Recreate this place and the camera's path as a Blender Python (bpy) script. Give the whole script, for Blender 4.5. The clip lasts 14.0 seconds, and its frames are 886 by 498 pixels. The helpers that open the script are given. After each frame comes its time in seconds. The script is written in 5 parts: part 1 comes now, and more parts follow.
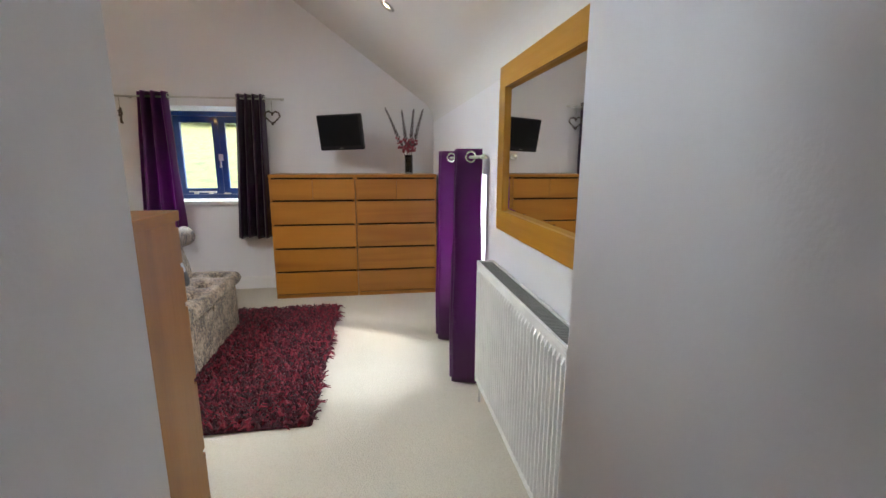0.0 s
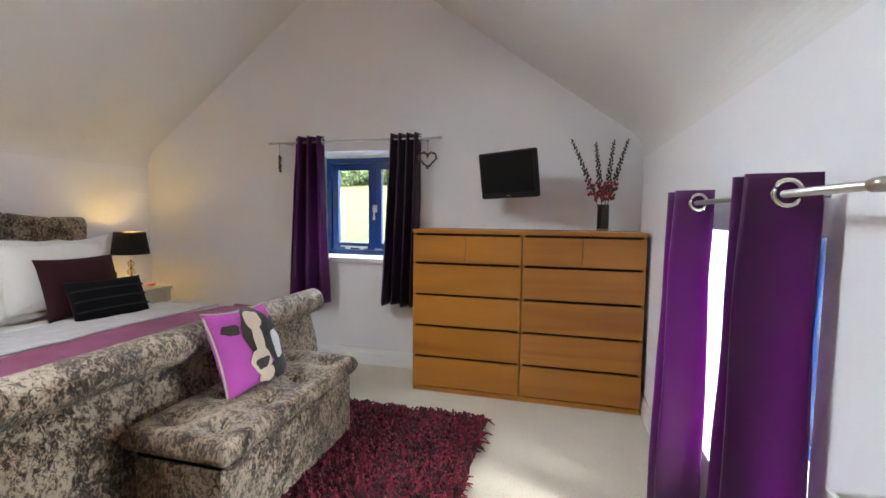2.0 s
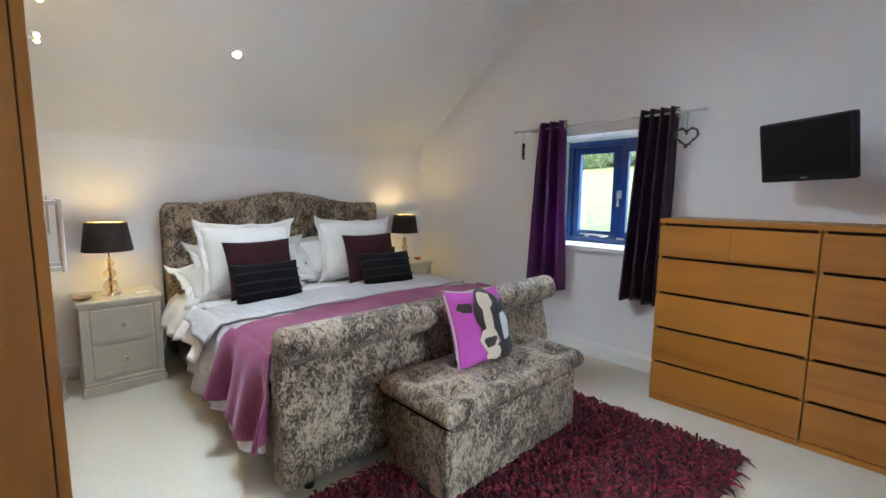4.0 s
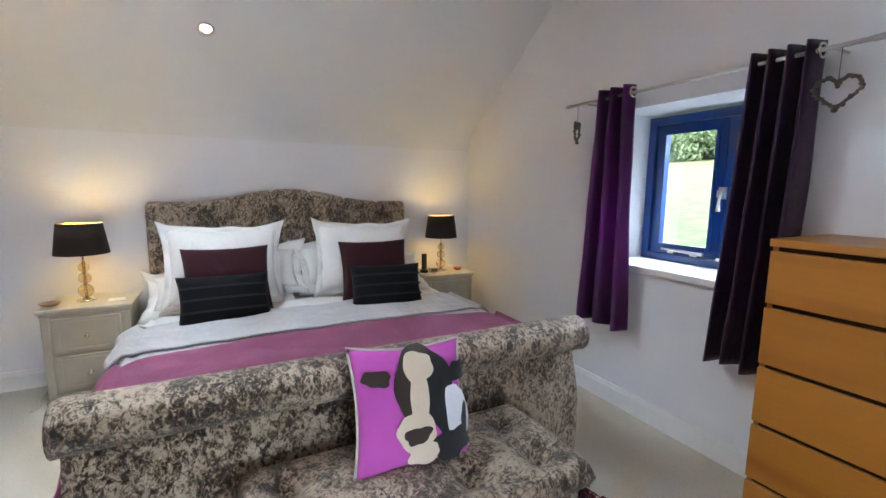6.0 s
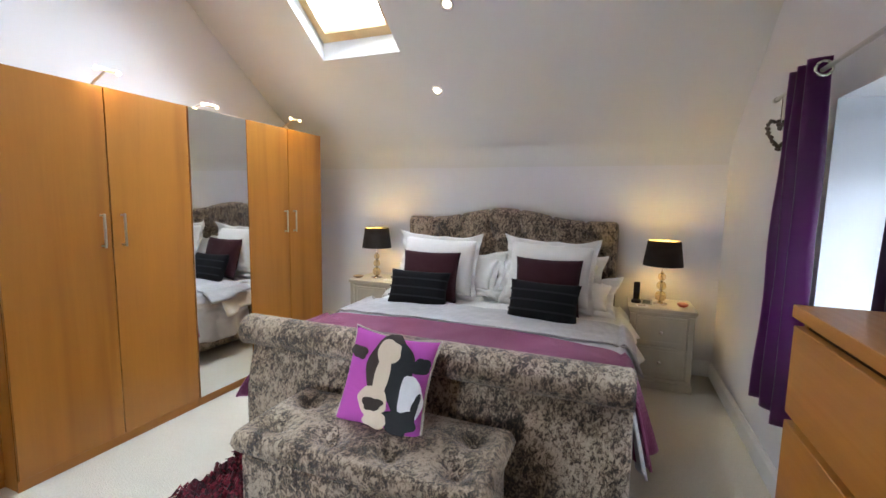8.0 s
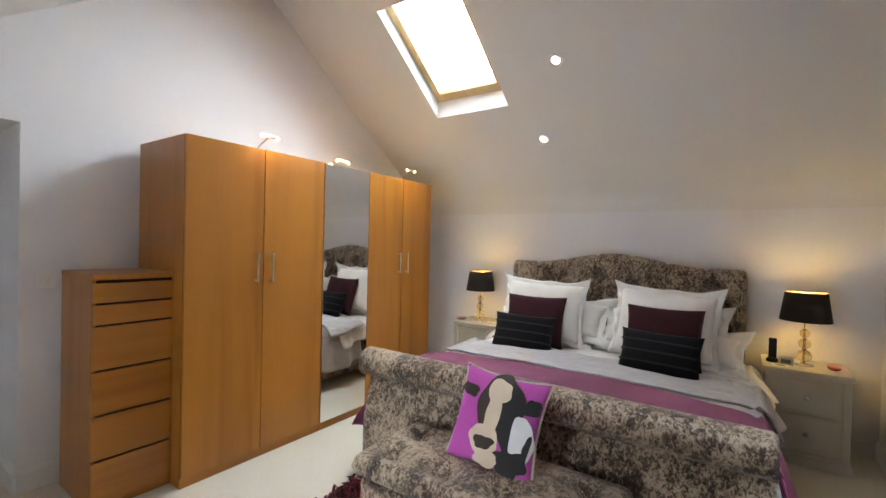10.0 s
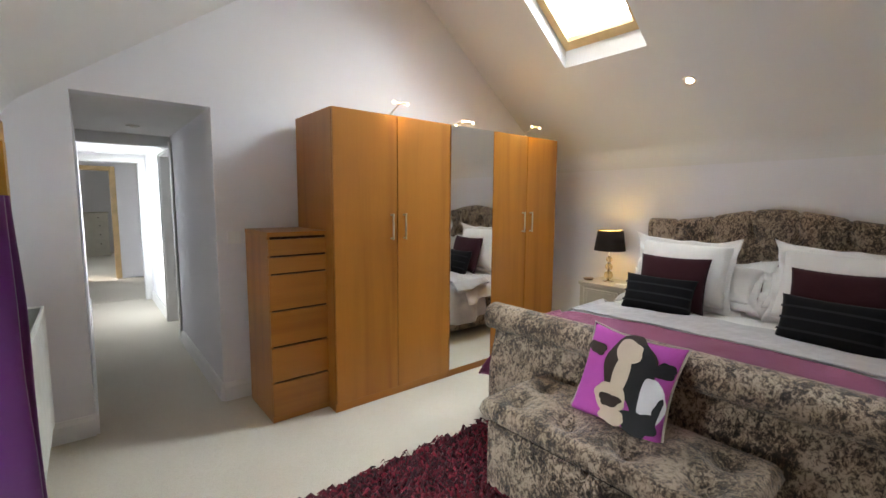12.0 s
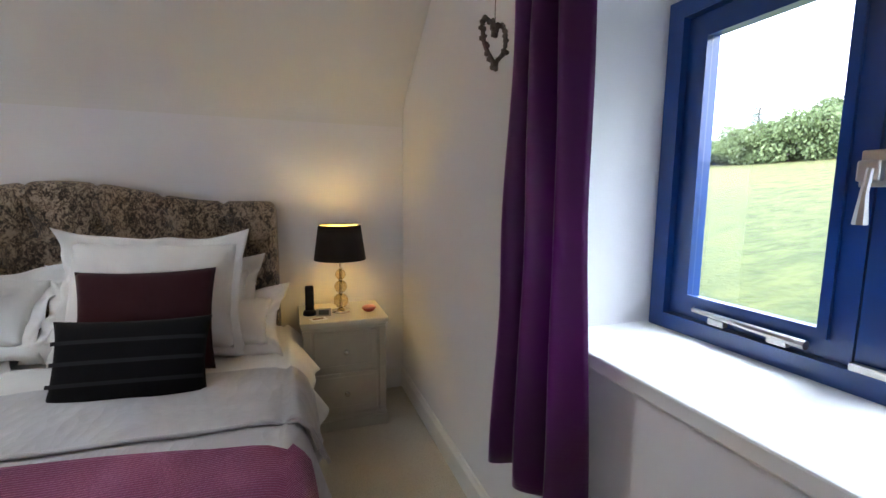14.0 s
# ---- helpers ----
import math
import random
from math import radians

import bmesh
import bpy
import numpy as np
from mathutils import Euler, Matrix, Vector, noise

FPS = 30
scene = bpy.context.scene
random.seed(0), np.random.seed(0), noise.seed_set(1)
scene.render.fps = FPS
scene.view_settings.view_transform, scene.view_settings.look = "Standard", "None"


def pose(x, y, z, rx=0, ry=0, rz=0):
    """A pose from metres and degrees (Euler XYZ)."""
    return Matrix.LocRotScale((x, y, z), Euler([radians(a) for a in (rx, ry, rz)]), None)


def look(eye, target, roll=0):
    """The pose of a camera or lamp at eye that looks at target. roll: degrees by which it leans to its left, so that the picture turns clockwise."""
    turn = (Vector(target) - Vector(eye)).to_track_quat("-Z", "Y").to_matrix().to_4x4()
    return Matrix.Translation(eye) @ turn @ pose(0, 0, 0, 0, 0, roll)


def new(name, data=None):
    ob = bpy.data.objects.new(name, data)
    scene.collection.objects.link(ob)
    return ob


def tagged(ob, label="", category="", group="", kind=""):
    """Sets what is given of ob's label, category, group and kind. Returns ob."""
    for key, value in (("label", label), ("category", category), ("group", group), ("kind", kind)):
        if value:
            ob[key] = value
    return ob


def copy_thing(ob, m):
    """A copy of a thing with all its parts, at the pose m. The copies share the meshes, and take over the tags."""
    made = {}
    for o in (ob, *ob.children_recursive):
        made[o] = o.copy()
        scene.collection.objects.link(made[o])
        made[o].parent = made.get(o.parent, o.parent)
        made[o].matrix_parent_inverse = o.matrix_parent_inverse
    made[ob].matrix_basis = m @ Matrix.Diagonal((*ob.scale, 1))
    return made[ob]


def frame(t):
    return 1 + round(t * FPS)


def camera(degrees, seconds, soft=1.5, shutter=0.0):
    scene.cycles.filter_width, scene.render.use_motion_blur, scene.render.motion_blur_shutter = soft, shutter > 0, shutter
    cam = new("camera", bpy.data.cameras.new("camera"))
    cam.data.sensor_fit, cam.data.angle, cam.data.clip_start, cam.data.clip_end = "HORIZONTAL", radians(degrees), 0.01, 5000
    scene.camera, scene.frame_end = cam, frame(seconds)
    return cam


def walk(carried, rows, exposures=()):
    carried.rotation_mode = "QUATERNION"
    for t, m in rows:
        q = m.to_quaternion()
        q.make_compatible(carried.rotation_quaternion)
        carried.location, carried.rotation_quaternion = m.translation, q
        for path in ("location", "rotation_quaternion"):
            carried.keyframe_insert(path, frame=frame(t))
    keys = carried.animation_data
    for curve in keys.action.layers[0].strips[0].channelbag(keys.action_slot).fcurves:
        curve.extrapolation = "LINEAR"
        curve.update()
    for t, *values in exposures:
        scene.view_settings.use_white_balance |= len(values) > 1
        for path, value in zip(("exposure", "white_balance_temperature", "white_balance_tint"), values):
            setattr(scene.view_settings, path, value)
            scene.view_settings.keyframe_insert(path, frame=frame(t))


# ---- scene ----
cam = camera(91.3, 14.0)
PATH = [
    (0, (1.708, 2.476, 1.358), (2.012, 4.412, 0.959), 0.2),
    (0.5, (1.737, 2.869, 1.351), (1.936, 4.844, 1.105), -0.0),
    (1, (1.68, 3.2, 1.335), (1.791, 5.189, 1.156), -0.1),
    (1.5, (1.749, 3.555, 1.348), (1.602, 5.544, 1.203), -0.2),
    (2, (1.754, 3.76, 1.321), (1.245, 5.688, 1.17), 0.6),
    (2.5, (1.782, 3.853, 1.356), (0.932, 5.652, 1.148), 0.6),
    (3, (1.797, 3.838, 1.354), (0.664, 5.47, 1.121), 0.7),
    (3.5, (1.815, 3.836, 1.35), (0.488, 5.314, 1.113), 0.6),
    (3.7, (1.818, 3.834, 1.347), (0.434, 5.258, 1.11), 0.6),
    (6, (1.577, 5.012, 1.394), (-0.186, 5.916, 1.118), 0.6),
    (6.5, (1.641, 5.642, 1.372), (-0.262, 6.193, 1.098), 0.5),
    (7, (1.641, 6.161, 1.363), (-0.339, 6.199, 1.084), 0.4),
    (7.5, (1.767, 6.388, 1.399), (-0.163, 5.943, 1.123), 0.9),
    (8, (1.859, 6.438, 1.436), (0.011, 5.705, 1.214), 1.0),
    (8.2, (1.852, 6.47, 1.445), (0.019, 5.683, 1.298), 0.9),
    (10.3, (1.992, 6.416, 1.428), (0.411, 5.193, 1.357), 1.0),
    (10.5, (1.995, 6.433, 1.428), (0.474, 5.139, 1.314), 0.7),
    (11, (2.017, 6.433, 1.423), (0.615, 5.017, 1.251), 0.6),
    (11.5, (2.021, 6.444, 1.429), (0.715, 4.942, 1.225), 0.6),
    (12, (2.023, 6.443, 1.416), (0.759, 4.907, 1.201), 0.4),
    (12.5, (1.927, 6.377, 1.387), (0.473, 5.023, 1.158), 0.5),
    (13, (1.584, 6.331, 1.366), (-0.22, 5.503, 1.121), 0.6),
    (13.5, (1.027, 6.379, 1.351), (-0.957, 6.335, 1.1), 0.6),
    (14, (0.583, 6.536, 1.329), (-1.287, 7.201, 1.08), 0.5),
]
walk(cam, [(t, look(eye, target, roll)) for t, eye, target, roll in PATH],
     exposures=((0, 2.0, 6650, 10), (0.5, 2.12, 6650, 10), (1.0, 2.06, 6400, 10), (1.5, 2.08, 6400, 10), (2.5, 2.16, 6300, 10), (3.0, 2.12, 6200, 9), (3.5, 2.12, 5800, 4),
                (6.0, 2.12, 5800, 8), (6.5, 1.95, 5650, 8), (7.0, 1.90, 5700, 9), (7.5, 1.90, 5550, 9), (8.0, 2.08, 6000, 10), (11.0, 1.84, 6550, 10), (12.0, 1.82, 6600, 10),
                (13.0, 1.90, 6150, 10), (13.5, 1.90, 5650, 8), (14.0, 1.76, 6100, 10)))

# ---- world and sun ----
SUN_DIR = Vector((0.80, -0.46, 0.72)).normalized()   # towards the sun
world = bpy.data.worlds.new("sky")
scene.world = world
world.use_nodes = True
wn = world.node_tree.nodes
sky = wn.new("ShaderNodeTexSky")
sky.sky_type = 'NISHITA'
sky.sun_disc = False
sky.sun_elevation = math.asin(SUN_DIR.z)
sky.sun_rotation = math.atan2(SUN_DIR.x, SUN_DIR.y)
sky.dust_density = 4.0
sky.air_density = 1.0
sky.ozone_density = 1.0
wn["Background"].inputs["Strength"].default_value = 0.15
haze = wn.new("ShaderNodeMix")            # thin bright cloud over the blue
haze.data_type = 'RGBA'
haze.inputs["Factor"].default_value = 0.80
haze.inputs[7].default_value = (12.5, 13.7, 15.4, 1)
world.node_tree.links.new(sky.outputs["Color"], haze.inputs[6])
world.node_tree.links.new(haze.outputs[2], wn["Background"].inputs["Color"])
sun = new("sun", bpy.data.lights.new("sun", 'SUN'))
sun.data.energy = 1.3
sun.data.angle = radians(13)
sun.data.color = (1.0, 0.95, 0.86)
sun.matrix_world = look(SUN_DIR * 30, (0, 0, 0))


def lamp(name, kind, where, energy, colour, size=0.03, aim=None, cone=100):
    ob = new(name, bpy.data.lights.new(name, kind))
    ob.data.energy, ob.data.color, ob.data.shadow_soft_size = energy, colour, size
    if kind == 'SPOT':
        ob.data.spot_size, ob.data.spot_blend = radians(cone), 0.6
    ob.matrix_world = look(where, aim) if aim else Matrix.Translation(where)
    return ob


def window_light(name, eye, target, w, h, energy, colour=(0.80, 0.91, 1.0)):
    """The sky's light through an opening, as a sheet just outside its glass."""
    ob = new(name, bpy.data.lights.new(name, 'AREA'))
    ob.data.shape, ob.data.size, ob.data.size_y, ob.data.energy, ob.data.color = 'RECTANGLE', w, h, energy, colour
    ob.matrix_world = look(eye, target)
    return ob


window_light("skylight_sky", (-1.067, 4.443, 3.187), (-0.475, 4.443, 2.381), 0.58, 0.80, 16)
window_light("low_window_sky", (2.85, 5.35, 0.92), (1.85, 5.35, 0.47), 0.62, 0.66, 9)
window_light("passage_window_sky", (2.36, -0.10, 1.38), (1.36, 0.20, 0.80), 0.85, 1.0, 11)
window_light("gable_window_sky", (0.085, 8.35, 2.65), (0.085, 7.45, 1.25), 1.5, 0.9, 38)
window_light("far_room_sky", (3.56, -4.0, 1.40), (2.0, -4.0, 1.0), 1.1, 1.1, 4.0)
WARM = (1.0, 0.70, 0.23)
WHITE = (1.0, 0.90, 0.76)


# ---- materials ----
class Mat:
    """A node material with short ways to add nodes."""

    def __init__(self, name, rough=0.6, metal=0.0, **inputs):
        self.m = bpy.data.materials.new(name)
        self.m.use_nodes = True
        self.t = self.m.node_tree
        self.b = self.t.nodes["Principled BSDF"]
        self.set("Roughness", rough), self.set("Metallic", metal)
        for k, v in inputs.items():
            self.set(k.replace("_", " "), v)

    def set(self, k, v):
        if isinstance(v, bpy.types.NodeSocket):
            self.t.links.new(v, self.b.inputs[k])
        else:
            self.b.inputs[k].default_value = (*v, 1) if isinstance(v, tuple) and len(v) == 3 else v

    def node(self, kind, **ins):
        n = self.t.nodes.new(kind)
        for k, v in ins.items():
            k = k.replace("_", " ")
            if isinstance(v, bpy.types.NodeSocket):
                self.t.links.new(v, n.inputs[k])
            else:
                n.inputs[k].default_value = v
        return n

    def coords(self, scale=(1, 1, 1), kind="Object"):
        c = self.node("ShaderNodeTexCoord").outputs[kind]
        return self.node("ShaderNodeMapping", Vector=c, Scale=scale).outputs[0]

    def noise(self, scale, detail=4, distortion=0.0, stretch=(1, 1, 1), rough=0.5, kind="Object"):
        return self.node("ShaderNodeTexNoise", Vector=self.coords(stretch, kind), Scale=scale, Detail=detail, Distortion=distortion, Roughness=rough).outputs[0]

    def ramp(self, fac, stops):
        n = self.node("ShaderNodeValToRGB", Fac=fac)
        e = n.color_ramp.elements
        while len(e) < len(stops):
            e.new(0.5)
        for el, (p, c) in zip(e, stops):
            el.position, el.color = p, (*c, 1)
        return n.outputs[0]

    def mix(self, fac, a, b, blend='MIX'):
        n = self.t.nodes.new("ShaderNodeMix")
        n.data_type, n.blend_type = 'RGBA', blend
        for sock, v in ((n.inputs["Factor"], fac), (n.inputs[6], a), (n.inputs[7], b)):
            if isinstance(v, bpy.types.NodeSocket):
                self.t.links.new(v, sock)
            else:
                sock.default_value = (*v, 1) if isinstance(v, tuple) else v
        return n.outputs[2]

    def math(self, op, a, b=0.0, c=0.0):
        n = self.t.nodes.new("ShaderNodeMath")
        n.operation = op
        for sock, v in zip(n.inputs, (a, b, c)):
            if isinstance(v, bpy.types.NodeSocket):
                self.t.links.new(v, sock)
            else:
                sock.default_value = v
        return n.outputs[0]

    def bump(self, height, strength=0.3, distance=0.01):
        self.set("Normal", self.node("ShaderNodeBump", Height=height, Strength=strength, Distance=distance).outputs[0])
        return self


def plain(name, colour, rough=0.5, metal=0.0, vary=0.06, scale=8.0, bump=0.05, **ins):
    """Paint, plastic, metal: one colour with slight large and fine unevenness."""
    m = Mat(name, rough, metal, **ins)
    n = m.noise(scale, 5)
    lo, hi = (tuple(c * k for c in colour) for k in (1 - vary, min(1 + vary, 0.98 / max(colour))))
    m.set("Base Color", m.ramp(n, [(0.3, lo), (0.7, hi)]))
    m.bump(m.noise(scale * 25, 3), bump, 0.002)
    return m.m


def wall_paint(name, colour):
    m = Mat(name, 0.85)
    n = m.noise(0.9, 4)
    lo = tuple(c * 0.95 for c in colour)
    m.set("Base Color", m.mix(m.math('MULTIPLY', m.noise(60, 3), 0.12), m.ramp(n, [(0.3, lo), (0.7, colour)]), tuple(c * 0.9 for c in colour)))
    m.bump(m.math('ADD', m.math('MULTIPLY', m.noise(4, 3), 2.0), m.noise(140, 3)), 0.12, 0.004)
    return m.m


def veneer(name, grain_axis, light=(0.44, 0.178, 0.022), dark=(0.28, 0.096, 0.009)):
    """Oak veneer; the grain runs along the axis 0, 1 or 2."""
    m = Mat(name, 0.38, Coat_Weight=0.15, Coat_Roughness=0.25)
    st = [14.0, 14.0, 14.0]
    st[grain_axis] = 0.7
    rnd = m.node("ShaderNodeObjectInfo").outputs["Random"]
    c = m.node("ShaderNodeTexCoord").outputs["Object"]
    off = m.node("ShaderNodeCombineXYZ", X=m.math('MULTIPLY', rnd, 7.0), Y=m.math('MULTIPLY', rnd, 13.0), Z=m.math('MULTIPLY', rnd, 5.0)).outputs[0]
    add = m.t.nodes.new("ShaderNodeVectorMath")
    m.t.links.new(c, add.inputs[0]), m.t.links.new(off, add.inputs[1])
    v = m.node("ShaderNodeMapping", Vector=add.outputs[0], Scale=tuple(st)).outputs[0]
    broad = m.node("ShaderNodeTexNoise", Vector=v, Scale=0.5, Detail=3, Distortion=0.6).outputs[0]
    fine = m.node("ShaderNodeTexNoise", Vector=v, Scale=6.0, Detail=6, Roughness=0.65).outputs[0]
    col = m.ramp(broad, [(0.25, dark), (0.5, light), (0.8, tuple(k * 1.12 for k in light))])
    col = m.mix(m.math('MULTIPLY', fine, 0.45), col, dark)
    col = m.mix(m.math('MULTIPLY', rnd, 0.22), col, dark)
    m.set("Base Color", col)
    m.set("Roughness", m.math('MULTIPLY_ADD', fine, 0.2, 0.28))
    m.bump(fine, 0.08, 0.002)
    return m.m


def crushed_velvet(name):
    """Crushed pile: shiny flattened streaks and dark upright nap, in drifts."""
    m = Mat(name, 0.45, 0.30, Sheen_Weight=0.10, Sheen_Roughness=0.35, Specular_IOR_Level=0.8)
    m.set("Sheen Tint", (0.84, 0.80, 0.78))
    drift = m.noise(5.5, 4, 1.0)
    a = m.noise(46, 8, 1.0, (1.1, 1.0, 0.7), 0.72)
    b = m.noise(130, 4, 0.8, (1.2, 1, 0.7), 0.65)
    f = m.math('ADD', m.math('MULTIPLY', a, 0.70), m.math('ADD', m.math('MULTIPLY', b, 0.30), m.math('MULTIPLY', m.math('SUBTRACT', drift, 0.5), 0.30)))
    m.set("Base Color", m.ramp(f, [(0.41, (0.016, 0.010, 0.006)), (0.462, (0.066, 0.043, 0.027)), (0.497, (0.215, 0.152, 0.098)), (0.56, (0.49, 0.390, 0.285))]))
    m.set("Roughness", m.ramp(f, [(0.40, (0.32, 0.32, 0.32)), (0.56, (0.50, 0.50, 0.50))]))
    m.bump(m.math('ADD', a, m.math('MULTIPLY', b, 0.35)), 0.7, 0.022)
    return m.m


def cloth(name, colour, weave=500.0, soft=0.10, rough=0.9, sheen=0.3, fold=0.25):
    m = Mat(name, rough, Sheen_Weight=sheen, Sheen_Roughness=0.5, Specular_IOR_Level=0.5 if sheen > 0.1 else 0.15)
    n = m.noise(5, 4, 0.4)
    m.set("Base Color", m.mix(m.math('MULTIPLY', m.noise(weave * 0.5, 2), 0.2), m.ramp(n, [(0.3, tuple(c * (1 - soft) for c in colour)), (0.7, colour)]), tuple(c * 0.75 for c in colour)))
    m.bump(m.math('ADD', m.math('MULTIPLY', m.noise(9, 4, 0.6), 1.0), m.math('MULTIPLY', m.noise(weave, 2), 0.06)), fold, 0.03)
    return m.m


def satin_curtain(name, colour, through_colour, share):
    """Faux silk: glossy, lets some light through."""
    m = Mat(name, 0.30, 0.35, Sheen_Weight=0.25)
    n = m.noise(3, 4, 0.5, (1, 1, 0.6))
    slub = m.noise(60, 3, 0.2, (0.15, 0.15, 4.0))
    col = m.mix(m.math('MULTIPLY', slub, 0.35), m.ramp(n, [(0.3, tuple(c * 0.8 for c in colour)), (0.7, colour)]), tuple(c * 0.6 for c in colour))
    m.set("Base Color", col)
    m.bump(m.math('ADD', m.noise(11, 3, 0.8, (1, 1, 0.7)), m.math('MULTIPLY', slub, 0.1)), 0.45, 0.02)
    tr = m.node("ShaderNodeBsdfTranslucent")
    tr.inputs["Color"].default_value = (*through_colour, 1)
    mixer = m.node("ShaderNodeMixShader", Fac=share)
    m.t.links.new(m.b.outputs[0], mixer.inputs[1]), m.t.links.new(tr.outputs[0], mixer.inputs[2])
    m.t.links.new(mixer.outputs[0], m.t.nodes["Material Output"].inputs["Surface"])
    return m.m


def glowing(name, colour, strength):
    m = Mat(name, 0.4)
    m.set("Base Color", colour), m.set("Emission Color", colour), m.set("Emission Strength", strength)
    return m.m


def carpet_material():
    m = Mat("cream_carpet", 0.95, Sheen_Weight=0.25)
    big = m.noise(1.1, 4, 0.4)
    tuft = m.node("ShaderNodeTexVoronoi", Vector=m.coords(), Scale=170.0).outputs[0]
    col = m.ramp(big, [(0.3, (0.60, 0.545, 0.44)), (0.7, (0.68, 0.625, 0.52))])
    m.set("Base Color", m.mix(m.math('MULTIPLY', tuft, 0.45), col, (0.42, 0.36, 0.27)))
    m.bump(m.math('ADD', tuft, m.math('MULTIPLY', m.noise(25, 3), 0.6)), 0.5, 0.006)
    return m.m


WALL = wall_paint("white_wall_paint", (0.80, 0.785, 0.80))
CEIL = wall_paint("white_ceiling_paint", (0.755, 0.74, 0.715))
TRIM = plain("white_gloss_paint", (0.80, 0.79, 0.77), 0.3, vary=0.03)
CARPET = carpet_material()
OAK_V = veneer("oak_veneer_upright", 2)
OAK_X = veneer("oak_veneer_lengthwise", 0)
OAK_Y = veneer("oak_veneer_crosswise", 1)
GOLD_OAK_Y = veneer("waxed_oak_crosswise", 1, (0.50, 0.245, 0.02), (0.36, 0.15, 0.008))
GOLD_OAK_Z = veneer("waxed_oak_upright", 2, (0.50, 0.245, 0.02), (0.36, 0.15, 0.008))
# dark brown for knobs and slats; also painted shade in drawer and door gaps
RECESS = plain("dark_brown_and_gap_shade", (0.040, 0.017, 0.008), 0.8, Specular_IOR_Level=0.2)
VELVET = crushed_velvet("crushed_velvet")
WHITE_COTTON = cloth("white_cotton", (0.82, 0.80, 0.77), fold=0.35)
IVORY = cloth("ivory_sheet", (0.78, 0.73, 0.66))
PLUM = cloth("plum_cotton", (0.042, 0.012, 0.017), sheen=0.05)
BLACK = cloth("black_fabric", (0.008, 0.008, 0.010), sheen=0.03)
STRIPE = cloth("charcoal_band", (0.026, 0.026, 0.030), sheen=0.03)
MAGENTA = cloth("magenta_fabric", (0.46, 0.085, 0.38), sheen=0.05)
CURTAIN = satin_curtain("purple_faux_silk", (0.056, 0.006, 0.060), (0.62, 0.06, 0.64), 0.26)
# same purple silk with shade put into its colour, for the right gable curtain
CURTAIN_SHADED = satin_curtain("shaded_purple_faux_silk", (0.028, 0.005, 0.034), (0.20, 0.03, 0.24), 0.14)
STEEL = plain("brushed_steel", (0.60, 0.58, 0.55), 0.32, 1.0)
CHROME = plain("chrome", (0.75, 0.73, 0.70), 0.12, 1.0)
BLUE = plain("blue_gloss_paint", (0.005, 0.042, 0.20), 0.28, vary=0.12, Coat_Weight=0.4)
BLACK_PLASTIC = plain("black_plastic", (0.008, 0.008, 0.009), 0.4, Specular_IOR_Level=0.3)
SCREEN = plain("black_glass_screen", (0.004, 0.004, 0.005), 0.3, Specular_IOR_Level=0.2)
RAD_WHITE = plain("white_enamel", (0.78, 0.77, 0.74), 0.35)
GREY_METAL = plain("grey_grille_metal", (0.30, 0.30, 0.28), 0.45, 0.4)
STONE_PAINT = plain("stone_grey_paint", (0.52, 0.485, 0.40), 0.45, vary=0.05)
SHADE = cloth("black_shade_fabric", (0.035, 0.026, 0.023), sheen=0.03)
PINE = plain("pale_pine", (0.62, 0.44, 0.22), 0.4, vary=0.12)


def glass_material(name, tint=(1, 1, 1), rough=0.0):
    m = Mat(name, rough, IOR=1.45)
    m.set("Base Color", tint), m.set("Transmission Weight", 1.0)
    m.bump(m.noise(3, 2), 0.01, 0.001)
    return m.m


GLASS = glass_material("window_glass")
CRYSTAL = glass_material("smoked_crystal", (0.86, 0.72, 0.46), 0.12)
VASE_GLASS = glass_material("smoked_glass", (0.45, 0.44, 0.43))


def mirror_material():
    m = Mat("mirror_silver", 0.02, 1.0)
    m.set("Base Color", m.ramp(m.noise(2, 2), [(0.3, (0.84, 0.86, 0.85)), (0.7, (0.86, 0.88, 0.87))]))
    return m.m


MIRROR = mirror_material()


# ---- mesh helpers ----
def part(name, bm, material, parent=None, label="", smooth=False, at=None):
    me = bpy.data.meshes.new(name)
    bmesh.ops.recalc_face_normals(bm, faces=bm.faces)
    if smooth:
        for f in bm.faces:
            f.smooth = True
    bm.to_mesh(me)
    bm.free()
    me.materials.append(material)
    ob = new(name, me)
    if parent:
        ob.parent = parent
    if at:
        ob.matrix_basis = at
    if label:
        tagged(ob, label)
    return ob


def thing(name, m, label, category, group=""):
    ob = new(name)
    ob.empty_display_size = 0.1
    ob.matrix_basis = m
    return tagged(ob, label, category, group)


def structure(ob, label, category):
    return tagged(ob, label, category, kind="structure")


def box(x0, x1, y0, y1, z0, z1, bevel=0.0, seg=2, bm=None):
    own = bm is None
    bm = bmesh.new() if own else bm
    v = bmesh.ops.create_cube(bm, size=1.0)["verts"]
    bmesh.ops.scale(bm, vec=(x1 - x0, y1 - y0, z1 - z0), verts=v)
    bmesh.ops.translate(bm, vec=((x0 + x1) / 2, (y0 + y1) / 2, (z0 + z1) / 2), verts=v)
    if bevel:
        es = list({e for k in v for e in k.link_edges})
        bmesh.ops.bevel(bm, geom=es, offset=bevel, segments=seg, profile=0.5, affect='EDGES')
    return bm


